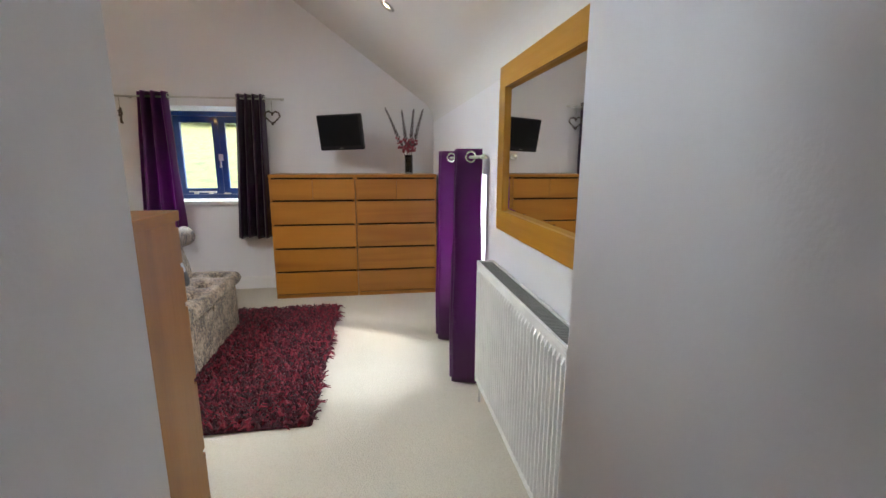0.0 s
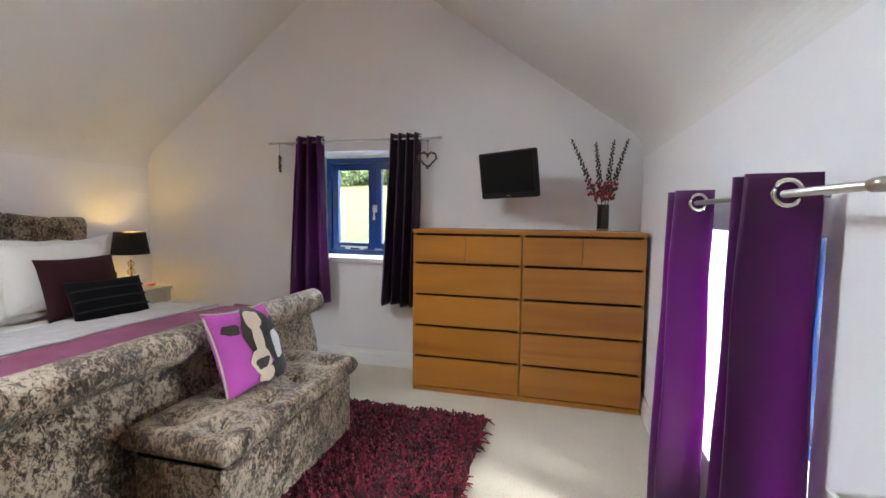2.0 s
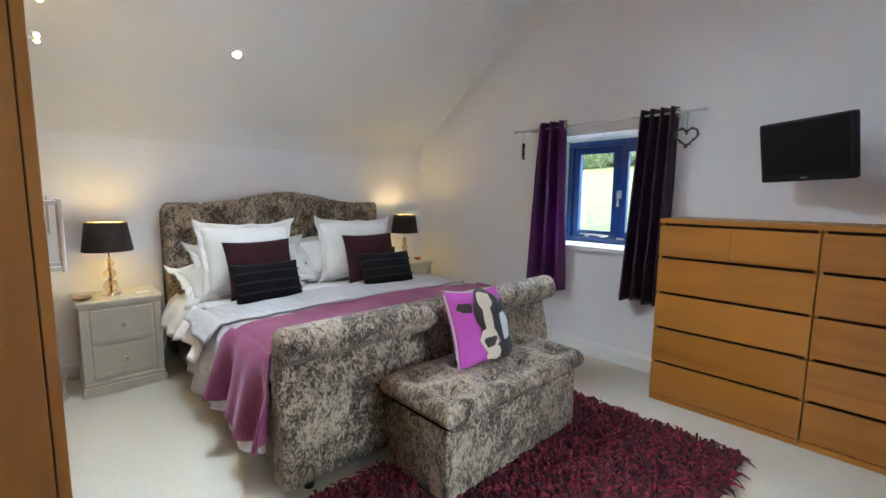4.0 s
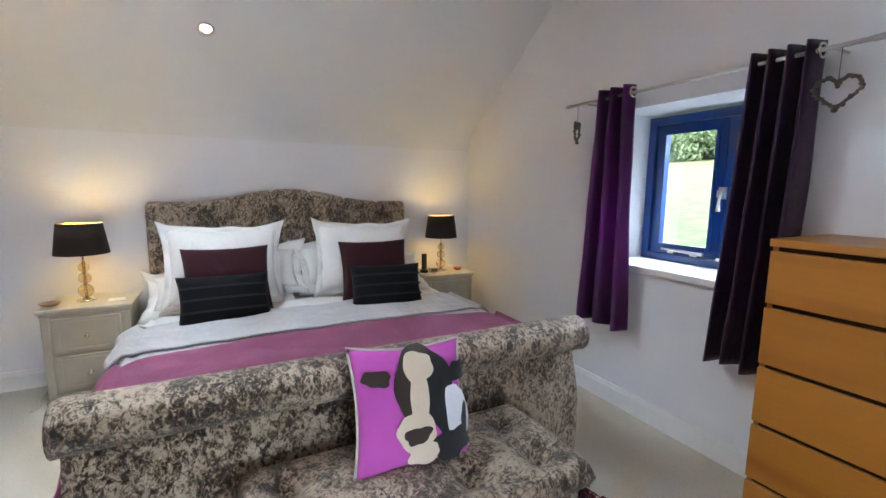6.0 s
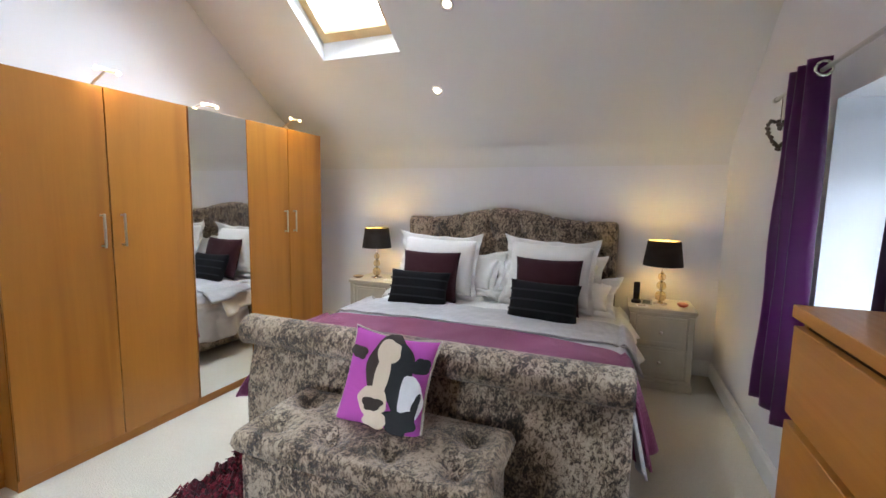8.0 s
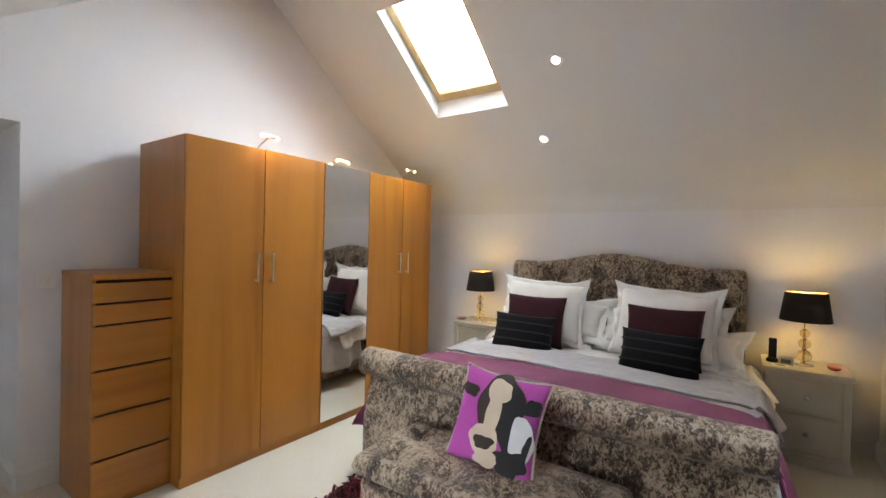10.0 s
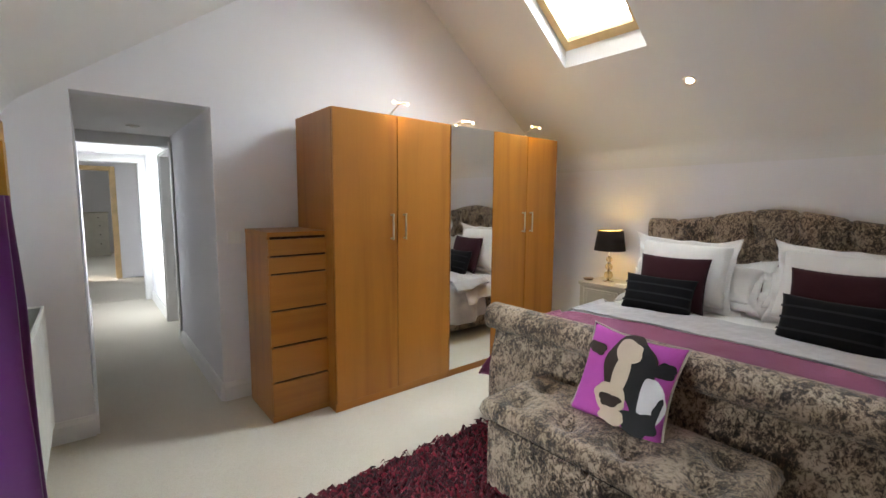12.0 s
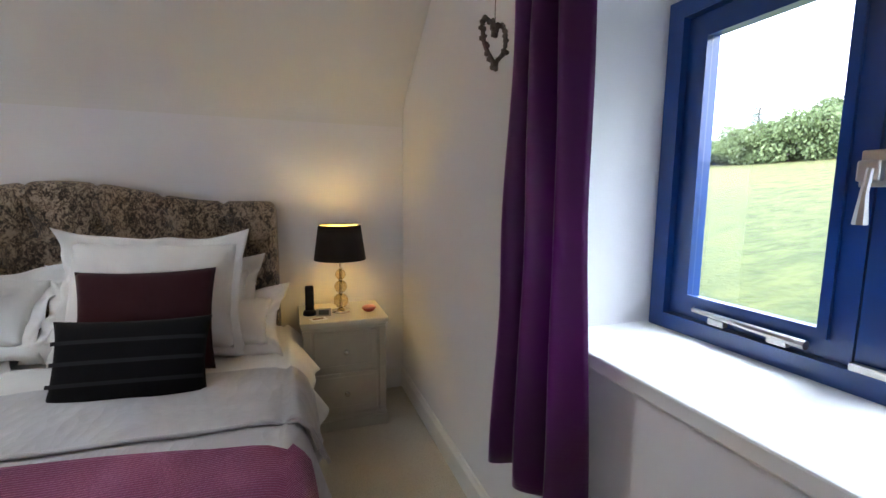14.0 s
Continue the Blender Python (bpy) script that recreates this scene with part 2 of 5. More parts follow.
def grid(nu, nv, f, bm=None, close_u=False, close_v=False):
    """A sheet of nu x nv points f(u, v), u and v from 0 to 1."""
    bm = bm or bmesh.new()
    vs = [[bm.verts.new(f(i / (nu if close_u else nu - 1), j / (nv if close_v else nv - 1))) for j in range(nv)] for i in range(nu)]
    for i in range(nu if close_u else nu - 1):
        for j in range(nv if close_v else nv - 1):
            a, b = (i + 1) % nu, (j + 1) % nv
            bm.faces.new((vs[i][j], vs[a][j], vs[a][b], vs[i][b]))
    return bm


def lathe(profile, n=24, bm=None, at=(0, 0, 0), caps=True):
    """Turned about z: profile is (radius, z) from bottom to top, capped where the ends are open."""
    bm = bm or bmesh.new()
    rings = [[bm.verts.new((at[0] + r * math.cos(2 * math.pi * k / n), at[1] + r * math.sin(2 * math.pi * k / n), at[2] + z)) for k in range(n)] for r, z in profile]
    for a, b in zip(rings, rings[1:]):
        for k in range(n):
            bm.faces.new((a[k], a[(k + 1) % n], b[(k + 1) % n], b[k]))
    if caps:
        bm.faces.new(rings[0][::-1]), bm.faces.new(rings[-1])
    return bm


def tube(points, radius, n=8, bm=None, closed=False):
    """A round bar along points; radius is a number or one a point."""
    bm = bm or bmesh.new()
    pts = [Vector(p) for p in points]
    rings = []
    for i, p in enumerate(pts):
        a, b = (pts[i - 1], pts[(i + 1) % len(pts)]) if closed else (pts[max(i - 1, 0)], pts[min(i + 1, len(pts) - 1)])
        d = (b - a).normalized()
        s = d.cross(Vector((0, 0, 1)) if abs(d.z) < 0.9 else Vector((1, 0, 0))).normalized()
        w = d.cross(s)
        r = radius[i] if isinstance(radius, (list, tuple)) else radius
        rings.append([bm.verts.new(p + r * (math.cos(2 * math.pi * k / n) * s + math.sin(2 * math.pi * k / n) * w)) for k in range(n)])
    for a, b in list(zip(rings, rings[1:])) + ([(rings[-1], rings[0])] if closed else []):
        for k in range(n):
            bm.faces.new((a[k], a[(k + 1) % n], b[(k + 1) % n], b[k]))
    if not closed:
        bm.faces.new(rings[0][::-1]), bm.faces.new(rings[-1])
    return bm


def slab(us, vs, holes, inner, outer):
    """A wall or ceiling with thickness: cells between the lines us and vs, less those whose middle lies in a hole
    (u0, u1, v0, v1); inner and outer map (u, v) to its two faces."""
    bm = bmesh.new()
    cell = {}
    for i in range(len(us) - 1):
        for j in range(len(vs) - 1):
            u, v = (us[i] + us[i + 1]) / 2, (vs[j] + vs[j + 1]) / 2
            cell[i, j] = not any(a < u < b and c < v < d for a, b, c, d in holes)
    vert = {}

    def at(i, j, side):
        if (i, j, side) not in vert:
            vert[i, j, side] = bm.verts.new((inner, outer)[side](us[i], vs[j]))
        return vert[i, j, side]
    for (i, j), on in cell.items():
        if not on:
            continue
        for s in (0, 1):
            bm.faces.new([at(*k, s) for k in ((i, j), (i + 1, j), (i + 1, j + 1), (i, j + 1))])
        for (a, b), other in ((((i, j), (i + 1, j)), (i, j - 1)), (((i + 1, j), (i + 1, j + 1)), (i + 1, j)),
                              (((i + 1, j + 1), (i, j + 1)), (i, j + 1)), (((i, j + 1), (i, j)), (i - 1, j))):
            if not cell.get(other):
                bm.faces.new((at(*a, 0), at(*b, 0), at(*b, 1), at(*a, 1)))
    return bm


# ---- the room ----
X0, X1, Y0, Y1, ZE, RISE = -2.245, 2.35, 3.188, 7.255, 1.89, 0.72
XR = (X0 + X1) / 2
ZR = ZE + RISE * (XR - X0)
OPX0, OPX1, OPZ = 1.345, 2.057, 2.03          # opening to the passage
WX0, WX1, WZ0, WZ1 = -0.44, 0.588, 0.93, 1.88   # north window
LY0, LY1, LZ0, LZ1 = 4.94, 5.76, 0.40, 1.28    # low east window
SX0, SX1, SY0, SY1 = -1.281, -0.45, 4.085, 4.80  # skylight
PY = -8.2                                      # far end of the passage's rooms


def gable(y_in, y_out, holes, zs):
    us = sorted({X0 - 0.35, X0, X1, X1 + 0.35, *[h for q in holes for h in q[:2]]})
    bm = slab(us, zs, holes, lambda u, v: (u, y_in, v), lambda u, v: (u, y_out, v))
    prism = [[bm.verts.new((x, y, z)) for x, z in ((X0 - 0.35, ZE), (X1 + 0.35, ZE), (X1 + 0.1, ZE + 0.15), (XR, ZR + 0.15), (X0 - 0.1, ZE + 0.15))] for y in (y_in, y_out)]
    bm.faces.new(prism[0]), bm.faces.new(prism[1][::-1])
    for k in range(5):
        bm.faces.new((prism[0][k], prism[1][k], prism[1][(k + 1) % 5], prism[0][(k + 1) % 5]))
    return bm


wall_north = structure(part("wall_north", gable(Y1, Y1 + 0.50, [(WX0, WX1, WZ0, WZ1)], [-0.3, WZ0, WZ1, ZE]), WALL), "white painted gable wall with a deep window", "wall")
bm = slab([X0 - 0.35, OPX0, OPX1, X1 + 0.35], [-0.3, -0.02, OPZ], [(OPX0, OPX1, -0.02, OPZ)], lambda u, v: (u, Y0, v), lambda u, v: (u, Y0 - 0.12, v))
top = [[bm.verts.new((x, y, z)) for x, z in ((X0 - 0.35, OPZ), (X1 + 0.35, OPZ), (X1 + 0.1, ZE + 0.16), (XR, ZR + 0.15), (X0 - 0.1, ZE + 0.16))] for y in (Y0, Y0 - 0.12)]
bm.faces.new(top[0]), bm.faces.new(top[1][::-1])
for k in range(5):
    bm.faces.new((top[0][k], top[1][k], top[1][(k + 1) % 5], top[0][(k + 1) % 5]))
wall_south = structure(part("wall_south", bm, WALL), "white painted gable wall with an open passage", "wall")
wall_west = structure(part("wall_west", box(X0 - 0.35, X0, Y0, Y1, -0.3, ZE), WALL), "low white painted wall behind the bed", "wall")
wall_east = structure(part("wall_east", slab([Y0, LY0, LY1, Y1], [-0.3, LZ0, LZ1, ZE], [(LY0, LY1, LZ0, LZ1)], lambda u, v: (X1, u, v), lambda u, v: (X1 + 0.50, u, v)), WALL), "white painted side wall with a low window", "wall")


def slope(points, holes, lift):
    xs = [p[0] for p in points] + [h for q in holes for h in q[:2]]
    xs = sorted(set(xs))
    px, pz = zip(*sorted(points))
    zof = lambda x: float(np.interp(x, px, pz))
    ys = sorted({Y0, Y1, *[h for q in holes for h in q[2:]]})
    return slab(xs, ys, holes, lambda u, v: (u, v, zof(u)), lambda u, v: (u, v, zof(u) + lift))


eave = [(0.25 - 0.25 * math.cos(radians(g)), -0.128 + 0.25 * math.sin(radians(g))) for g in (0, 6, 12, 18, 24, 30, 36, 42, 48, 54.25)]   # plastered cove
west_pts = [(X0 + a, ZE + b) for a, b in eave] + [(XR, ZR)]
east_pts = [(X1 - a, ZE + b) for a, b in eave] + [(XR, ZR)]
ceiling = part("ceiling", slope(west_pts, [(SX0, SX1, SY0, SY1)], 0.20), CEIL)
structure(ceiling, "white sloping ceiling with a skylight", "ceiling")
structure(part("ceiling", slope(east_pts, [], 0.20), CEIL), "white sloping ceiling with a recessed spotlight", "ceiling")
ROOF = plain("slate_roof", (0.06, 0.065, 0.075), 0.6, vary=0.3)
for pts in (west_pts, east_pts):
    e = min(pts)[0] if pts is west_pts else max(pts)[0]
    d = -0.7 if pts is west_pts else 0.7
    bm = slab(sorted([e + d, XR] + ([SX0 - 0.02, SX1 + 0.02] if d < 0 else [])), [Y0 - 0.12, SY0 - 0.02, SY1 + 0.02, Y1 + 0.5], [(SX0 - 0.02, SX1 + 0.02, SY0 - 0.02, SY1 + 0.02)] if d < 0 else [],
              lambda u, v: (u, v, ZR - RISE * abs(u - XR) + 0.21), lambda u, v: (u, v, ZR - RISE * abs(u - XR) + 0.27))
    structure(part("roof", bm, ROOF), "grey slate roof slope", "roof")

floor = structure(part("floor", box(X0 - 0.1, X1 + 0.1, PY, Y1 + 0.1, -0.1, 0.0), CARPET), "cream fitted carpet", "carpet")


def skirting(points, h=0.13, t=0.018):
    """A moulded board along the foot of walls: each stretch (x0, y0, x1, y1), with the room on its left."""
    for x0, y0, x1, y1 in points:
        d = Vector((x1 - x0, y1 - y0, 0))
        n = Vector((-d.y, d.x, 0)).normalized()
        prof = [(0, 0), (t, 0), (t, h - 0.03), (t * 0.6, h - 0.012), (t * 0.45, h), (0, h)]
        bm = bmesh.new()
        ends = [[bm.verts.new(Vector((x, y, 0)) + n * a + Vector((0, 0, b))) for a, b in prof] for x, y in ((x0, y0), (x1, y1))]
        bm.faces.new(ends[0]), bm.faces.new(ends[1][::-1])
        for k in range(len(prof)):
            bm.faces.new((ends[0][k], ends[0][(k + 1) % len(prof)], ends[1][(k + 1) % len(prof)], ends[1][k]))
        structure(part("baseboard", bm, TRIM), "white painted skirting board", "skirting")


skirting([(X1, Y1, X0, Y1), (X0, Y1 - 0.02, X0, Y0), (X0 + 0.02, Y0, OPX0, Y0), (OPX1, Y0, X1, Y0), (X1, Y0 + 0.02, X1, Y1 - 0.02)])

# ---- the passage and the rooms beyond ----
PX0, PX1 = OPX0, OPX1
DOOR_Y = 1.35        # first frame across the passage
FAR_Y = -0.95        # doorway at the passage's end
D3 = (PX0 + PX1) / 2 + 0.28   # middle of the far bedroom's doorway
wall_passage = structure(part("wall_passage", slab([FAR_Y, 0.55, 1.45, Y0 - 0.12], [0.0, 1.93, 2.35], [(0.55, 1.45, 0.0, 1.93)], lambda u, v: (PX0, u, v), lambda u, v: (PX0 - 0.12, u, v)), WALL), "white painted passage wall with a side doorway", "wall")
structure(part("wall_passage", slab([FAR_Y, -0.55, 0.35, Y0 - 0.12], [0.0, 0.85, 1.9, 2.35], [(-0.55, 0.35, 0.85, 1.9)], lambda u, v: (PX1, u, v), lambda u, v: (PX1 + 0.3, u, v)), WALL), "white painted outer passage wall with a window", "wall")
structure(part("wall_passage", slab([PX0 - 0.9, PX0 + 0.06, PX1 + 0.26, PX1 + 1.2], [0.0, 1.95, 2.35], [(PX0 + 0.06, PX1 + 0.26, 0.0, 1.95)], lambda u, v: (u, FAR_Y, v), lambda u, v: (u, FAR_Y - 0.12, v)), WALL), "white wall round the far doorway", "wall")
structure(part("ceiling_passage", box(PX0 - 0.12, PX1 + 0.3, FAR_Y, Y0 - 0.12, OPZ, OPZ + 0.1), CEIL), "low flat white passage ceiling", "ceiling")
structure(part("lintel", box(PX0, PX1, DOOR_Y - 0.06, DOOR_Y + 0.06, 1.93, OPZ), TRIM), "white boxed beam across the passage", "beam")
# the dark room at the end
for nm, q in (("wall_far_room", (PX0 - 1.6, PX1 + 1.3, PY - 0.1, PY, 0, 2.4)), ("wall_far_room", (PX0 - 1.7, PX0 - 1.6, PY, FAR_Y - 0.12, 0, 2.4))):
    structure(part(nm, box(*q), WALL), "plain white wall of the room beyond", "wall")
structure(part("wall_far_room", slab([PY, -4.6, -3.4, FAR_Y - 0.12], [0.0, 0.8, 2.0, 2.4], [(-4.6, -3.4, 0.8, 2.0)], lambda u, v: (PX1 + 1.2, u, v), lambda u, v: (PX1 + 1.5, u, v)), WALL), "outer wall of the room beyond with a window", "wall")
structure(part("ceiling_far_room", box(PX0 - 1.7, PX1 + 1.5, PY - 0.1, FAR_Y - 0.12, 2.4, 2.5), CEIL), "flat white ceiling of the room beyond", "ceiling")
structure(part("floor_beyond", box(PX0 - 1.7, PX1 + 1.5, PY - 0.1, FAR_Y - 0.12, -0.1, 0.004), CARPET), "cream fitted carpet of the room beyond", "carpet")
structure(part("floor_side", box(PX0 - 1.4, PX0 - 0.06, 0.0, 2.6, -0.1, 0.004), CARPET), "cream carpet of the side room", "carpet")
for q in ((PX0 - 1.5, PX0 - 1.4, 0.0, 2.6, 0, 2.4), (PX0 - 1.5, PX0 - 0.12, -0.1, 0.0, 0, 2.4), (PX0 - 1.5, PX0 - 0.12, 2.6, 2.7, 0, 2.4)):
    structure(part("wall_side_room", box(*q), WALL), "plain white wall of the side room", "wall")
structure(part("ceiling_side_room", box(PX0 - 1.5, PX0 - 0.12, 0, 2.7, 2.4, 2.5), CEIL), "flat white ceiling of the side room", "ceiling")
skirting([(PX0, Y0 - 0.001, PX0, 1.53), (PX0, 0.47, PX0, FAR_Y + 0.07), (PX1, FAR_Y + 0.07, PX1, Y0 - 0.001)])


def casing(name, m, width, height, depth, material, label):
    """Door lining with an architrave on both faces; x across the opening, y through the wall."""
    d = thing(name, m, label, "door frame")
    d["kind"] = "structure"
    for side in (-1, 1):
        x = side * width / 2
        part("jamb", box(min(x, x - side * 0.025), max(x, x - side * 0.025), -depth / 2, depth / 2, 0, height, 0.003), material, d)
        for face in (-1, 1):
            y = face * depth / 2
            part("architrave", box(min(x - side * 0.012, x + side * 0.06), max(x - side * 0.012, x + side * 0.06), min(y, y + face * 0.018), max(y, y + face * 0.018), 0, height + 0.05, 0.005), material, d)
    part("head", box(-width / 2, width / 2, -depth / 2, depth / 2, height - 0.025, height, 0.003), material, d)
    for face in (-1, 1):
        y = face * depth / 2
        part("architrave", box(-width / 2 + 0.012, width / 2 - 0.012, min(y, y + face * 0.018), max(y, y + face * 0.018), height - 0.012, height + 0.05, 0.005), material, d)
    return d


casing("door_frame_1", pose(PX0 - 0.06, 1.0, 0, 0, 0, 90), 0.90, 1.93, 0.125, TRIM, "white painted door frame of a side doorway")
casing("door_frame_2", pose((PX0 + PX1) / 2 + 0.16, FAR_Y - 0.06, 0), PX1 - PX0 + 0.20, 1.95, 0.125, TRIM, "white painted door frame at the passage end")
casing("door_frame_3", pose(D3, -3.3, 0), PX1 - PX0 - 0.04, 1.95, 0.13, PINE, "pale wooden door frame of the far room")
structure(part("wall_far_room", slab([PX0 - 1.6, D3 - 0.35, D3 + 0.35, PX1 + 1.2], [0.0, 1.95, 2.4], [(D3 - 0.35, D3 + 0.35, 0.0, 1.95)], lambda u, v: (u, -3.24, v), lambda u, v: (u, -3.36, v)), WALL), "white wall round the far bedroom's doorway", "wall")


def pane_thing(parent, q, axis):
    ob = part("pane", box(*q), GLASS, parent, "clear glass pane")
    ob.visible_shadow = False
    return ob


def casement(parent, x0, x1, z0, z1, y, material, rail=0.045, sash=0.095):
    """One sash with stepped rails and its glass, in the plane y."""
    s = part("sash", slab([x0, x0 + sash, x1 - sash, x1], [z0, z0 + sash, z1 - sash, z1], [(x0 + sash, x1 - sash, z0 + sash, z1 - sash)], lambda u, v: (u, y, v), lambda u, v: (u, y + 0.05, v)), material, parent)
    part("glazing_bead", slab([x0 + sash - 0.012, x0 + sash + 0.008, x1 - sash - 0.008, x1 - sash + 0.012], [z0 + sash - 0.012, z0 + sash + 0.008, z1 - sash - 0.008, z1 - sash + 0.012],
                              [(x0 + sash + 0.008, x1 - sash - 0.008, z0 + sash + 0.008, z1 - sash - 0.008)], lambda u, v: (u, y - 0.008, v), lambda u, v: (u, y + 0.002, v)), material, parent)
    pane_thing(s, (x0 + sash - 0.005, x1 - sash + 0.005, y + 0.02, y + 0.026, z0 + sash - 0.005, z1 - sash + 0.005), 1)
    return s


# north window: two casements in a blue frame, deep sill
win = thing("window_1", Matrix(), "blue painted two-light casement window in a deep white reveal", "window")
win["kind"] = "structure"
FY = 7.568
a, b, c, d = WX0 + 0.015, WX1 - 0.015, 0.946, 1.863
part("window_frame", slab([a, a + 0.05, b - 0.05, b], [c, c + 0.045, d - 0.05, d], [(a + 0.05, b - 0.05, c + 0.045, d - 0.05)], lambda u, v: (u, FY, v), lambda u, v: (u, FY + 0.10, v)), BLUE, win)
mid = (a + b) / 2
casement(win, a + 0.052, mid - 0.002, c + 0.047, d - 0.052, FY + 0.022, BLUE, sash=0.055)
casement(win, mid + 0.002, b - 0.052, c + 0.047, d - 0.052, FY + 0.022, BLUE, sash=0.055)
part("window_sill", box(WX0 - 0.03, WX1 + 0.03, Y1 - 0.035, FY + 0.02, 0.906, 0.946, 0.006), TRIM, win, "white painted deep window board")
bm = box(mid - 0.022, mid + 0.022, FY + 0.008, FY + 0.022, 1.35, 1.42, 0.003)
box(mid - 0.018, mid + 0.018, FY - 0.012, FY + 0.01, 1.36, 1.40, 0.004, bm=bm)
tube([(mid + 0.005, FY - 0.012, 1.385), (mid + 0.003, FY - 0.018, 1.34), (mid, FY - 0.014, 1.28)], [0.006, 0.007, 0.013], 8, bm)
part("handle", bm, STEEL, win, "satin steel casement handle")
bm = tube([(-0.28, FY + 0.004, 1.022), (0.0, FY + 0.002, 1.015)], [0.006, 0.011], 8)
for x in (-0.21, -0.06):
    box(x - 0.022, x + 0.022, FY + 0.0, FY + 0.02, 0.995, 1.013, 0.003, bm=bm)
part("stay", bm, STEEL, win, "satin steel casement stay")
part("stay_pin", box(mid + 0.0, mid + 0.07, FY + 0.002, FY + 0.02, 0.985, 1.007, 0.006), STEEL, win, "satin steel latch plate")

# low east window
win2 = thing("window_2", Matrix.Translation((0, 0, 0)), "blue painted low window behind floor-length curtains", "window")
win2["kind"] = "structure"
FX = 2.70
bm = slab([LY0 + 0.01, LY0 + 0.06, LY1 - 0.06, LY1 - 0.01], [LZ0 + 0.01, LZ0 + 0.06, LZ1 - 0.06, LZ1 - 0.01], [(LY0 + 0.06, LY1 - 0.06, LZ0 + 0.06, LZ1 - 0.06)],
          lambda u, v: (FX, u, v), lambda u, v: (FX + 0.08, u, v))
part("window_frame", bm, BLUE, win2)
for u0, u1 in ((LY0 + 0.06, LY1 - 0.06),):
    part("sash", slab([u0, u0 + 0.05, u1 - 0.05, u1], [LZ0 + 0.06, LZ0 + 0.11, LZ1 - 0.11, LZ1 - 0.06], [(u0 + 0.05, u1 - 0.05, LZ0 + 0.11, LZ1 - 0.11)], lambda u, v: (FX + 0.012, u, v), lambda u, v: (FX + 0.06, u, v)), BLUE, win2)
    pane_thing(win2, (FX + 0.03, FX + 0.036, u0 + 0.045, u1 - 0.045, LZ0 + 0.105, LZ1 - 0.105), 0)
part("window_sill", box(X1 - 0.02, FX + 0.01, LY0 - 0.02, LY1 + 0.02, LZ0 - 0.03, LZ0 + 0.012, 0.006), TRIM, win2, "white painted low window board")

# skylight
sk = thing("window_3", Matrix(), "roof window with a pale pine frame in a white reveal", "skylight")
sk["kind"] = "structure"
zs = lambda x: ZE + RISE * (x - X0)
for nm, mat, w, lo, hi in (("window_frame", PINE, 0.0, 0.135, 0.20), ("sash", PINE, 0.03, 0.125, 0.165)):
    u = [SX0 + 0.004 + w, SX0 + 0.045 + w, SX1 - 0.045 - w, SX1 - 0.004 - w]
    v = [SY0 + 0.004 + w, SY0 + 0.045 + w, SY1 - 0.045 - w, SY1 - 0.004 - w]
    part(nm, slab(u, v, [(u[1], u[2], v[1], v[2])], lambda p, q: (p, q, zs(p) + lo), lambda p, q: (p, q, zs(p) + hi)), mat, sk)
p = part("pane", slab([SX0 + 0.07, SX1 - 0.07], [SY0 + 0.07, SY1 - 0.07], [], lambda p, q: (p, q, zs(p) + 0.150), lambda p, q: (p, q, zs(p) + 0.156)), GLASS, sk, "clear glass pane")
p.visible_shadow = False

# ---- chests of drawers ----
def chest(name, m, w, d, h, rows, label, group):
    """Veneered chest; the front looks along -y from y = 0. rows: (height, drawers side by side), from the top."""
    t = thing(name, m, label, "chest of drawers", group)
    # carcass in near-black brown: the shade of the drawer gaps is in its colour
    part("carcass", box(0.003, w - 0.003, 0.022, d, 0.0, h - 0.03), RECESS, t, "carcass coloured dark for the shade between the drawers")
    for x in (0.0, w - 0.018):
        part("side_panel", box(x, x + 0.018, 0.019, d, 0, h - 0.028, 0.001), OAK_V, t)
    part("top", box(-0.002, w + 0.002, -0.004, d, h - 0.028, h, 0.002), OAK_X, t)
    part("plinth", box(0.0, w, 0.012, 0.03, 0, 0.035), OAK_X, t, "dark stained plinth rail")
    z = h - 0.046
    for hh, n in rows:
        for k in range(n):
            ww = w / n
            x0 = k * ww + 0.0015
            bm = box(x0, x0 + ww - 0.003, 0.0, 0.019, z - hh + (0.018 if w > 0.6 else 0.013), z, 0.0015, 1)
            part("drawer", bm, OAK_X, t)
        z -= hh
    return t


big = chest("chest_of_drawers", pose(0.717, 6.812, 0), 0.80, 0.45, 1.225, [(0.214, 2)] + [(0.2345, 1)] * 4, "oak veneer chest with six drawers, pair along the gable wall", "pair of wide oak chests")
copy_thing(big, pose(0.717 + 0.804, 6.812, 0))
chest("chest_of_drawers", pose(1.18, 3.738, 0, 0, 0, 180), 0.40, 0.48, 1.225, [(0.112, 1), (0.112, 1)] + [(0.232, 1)] * 4, "tall narrow oak veneer chest beside the wardrobe", "")


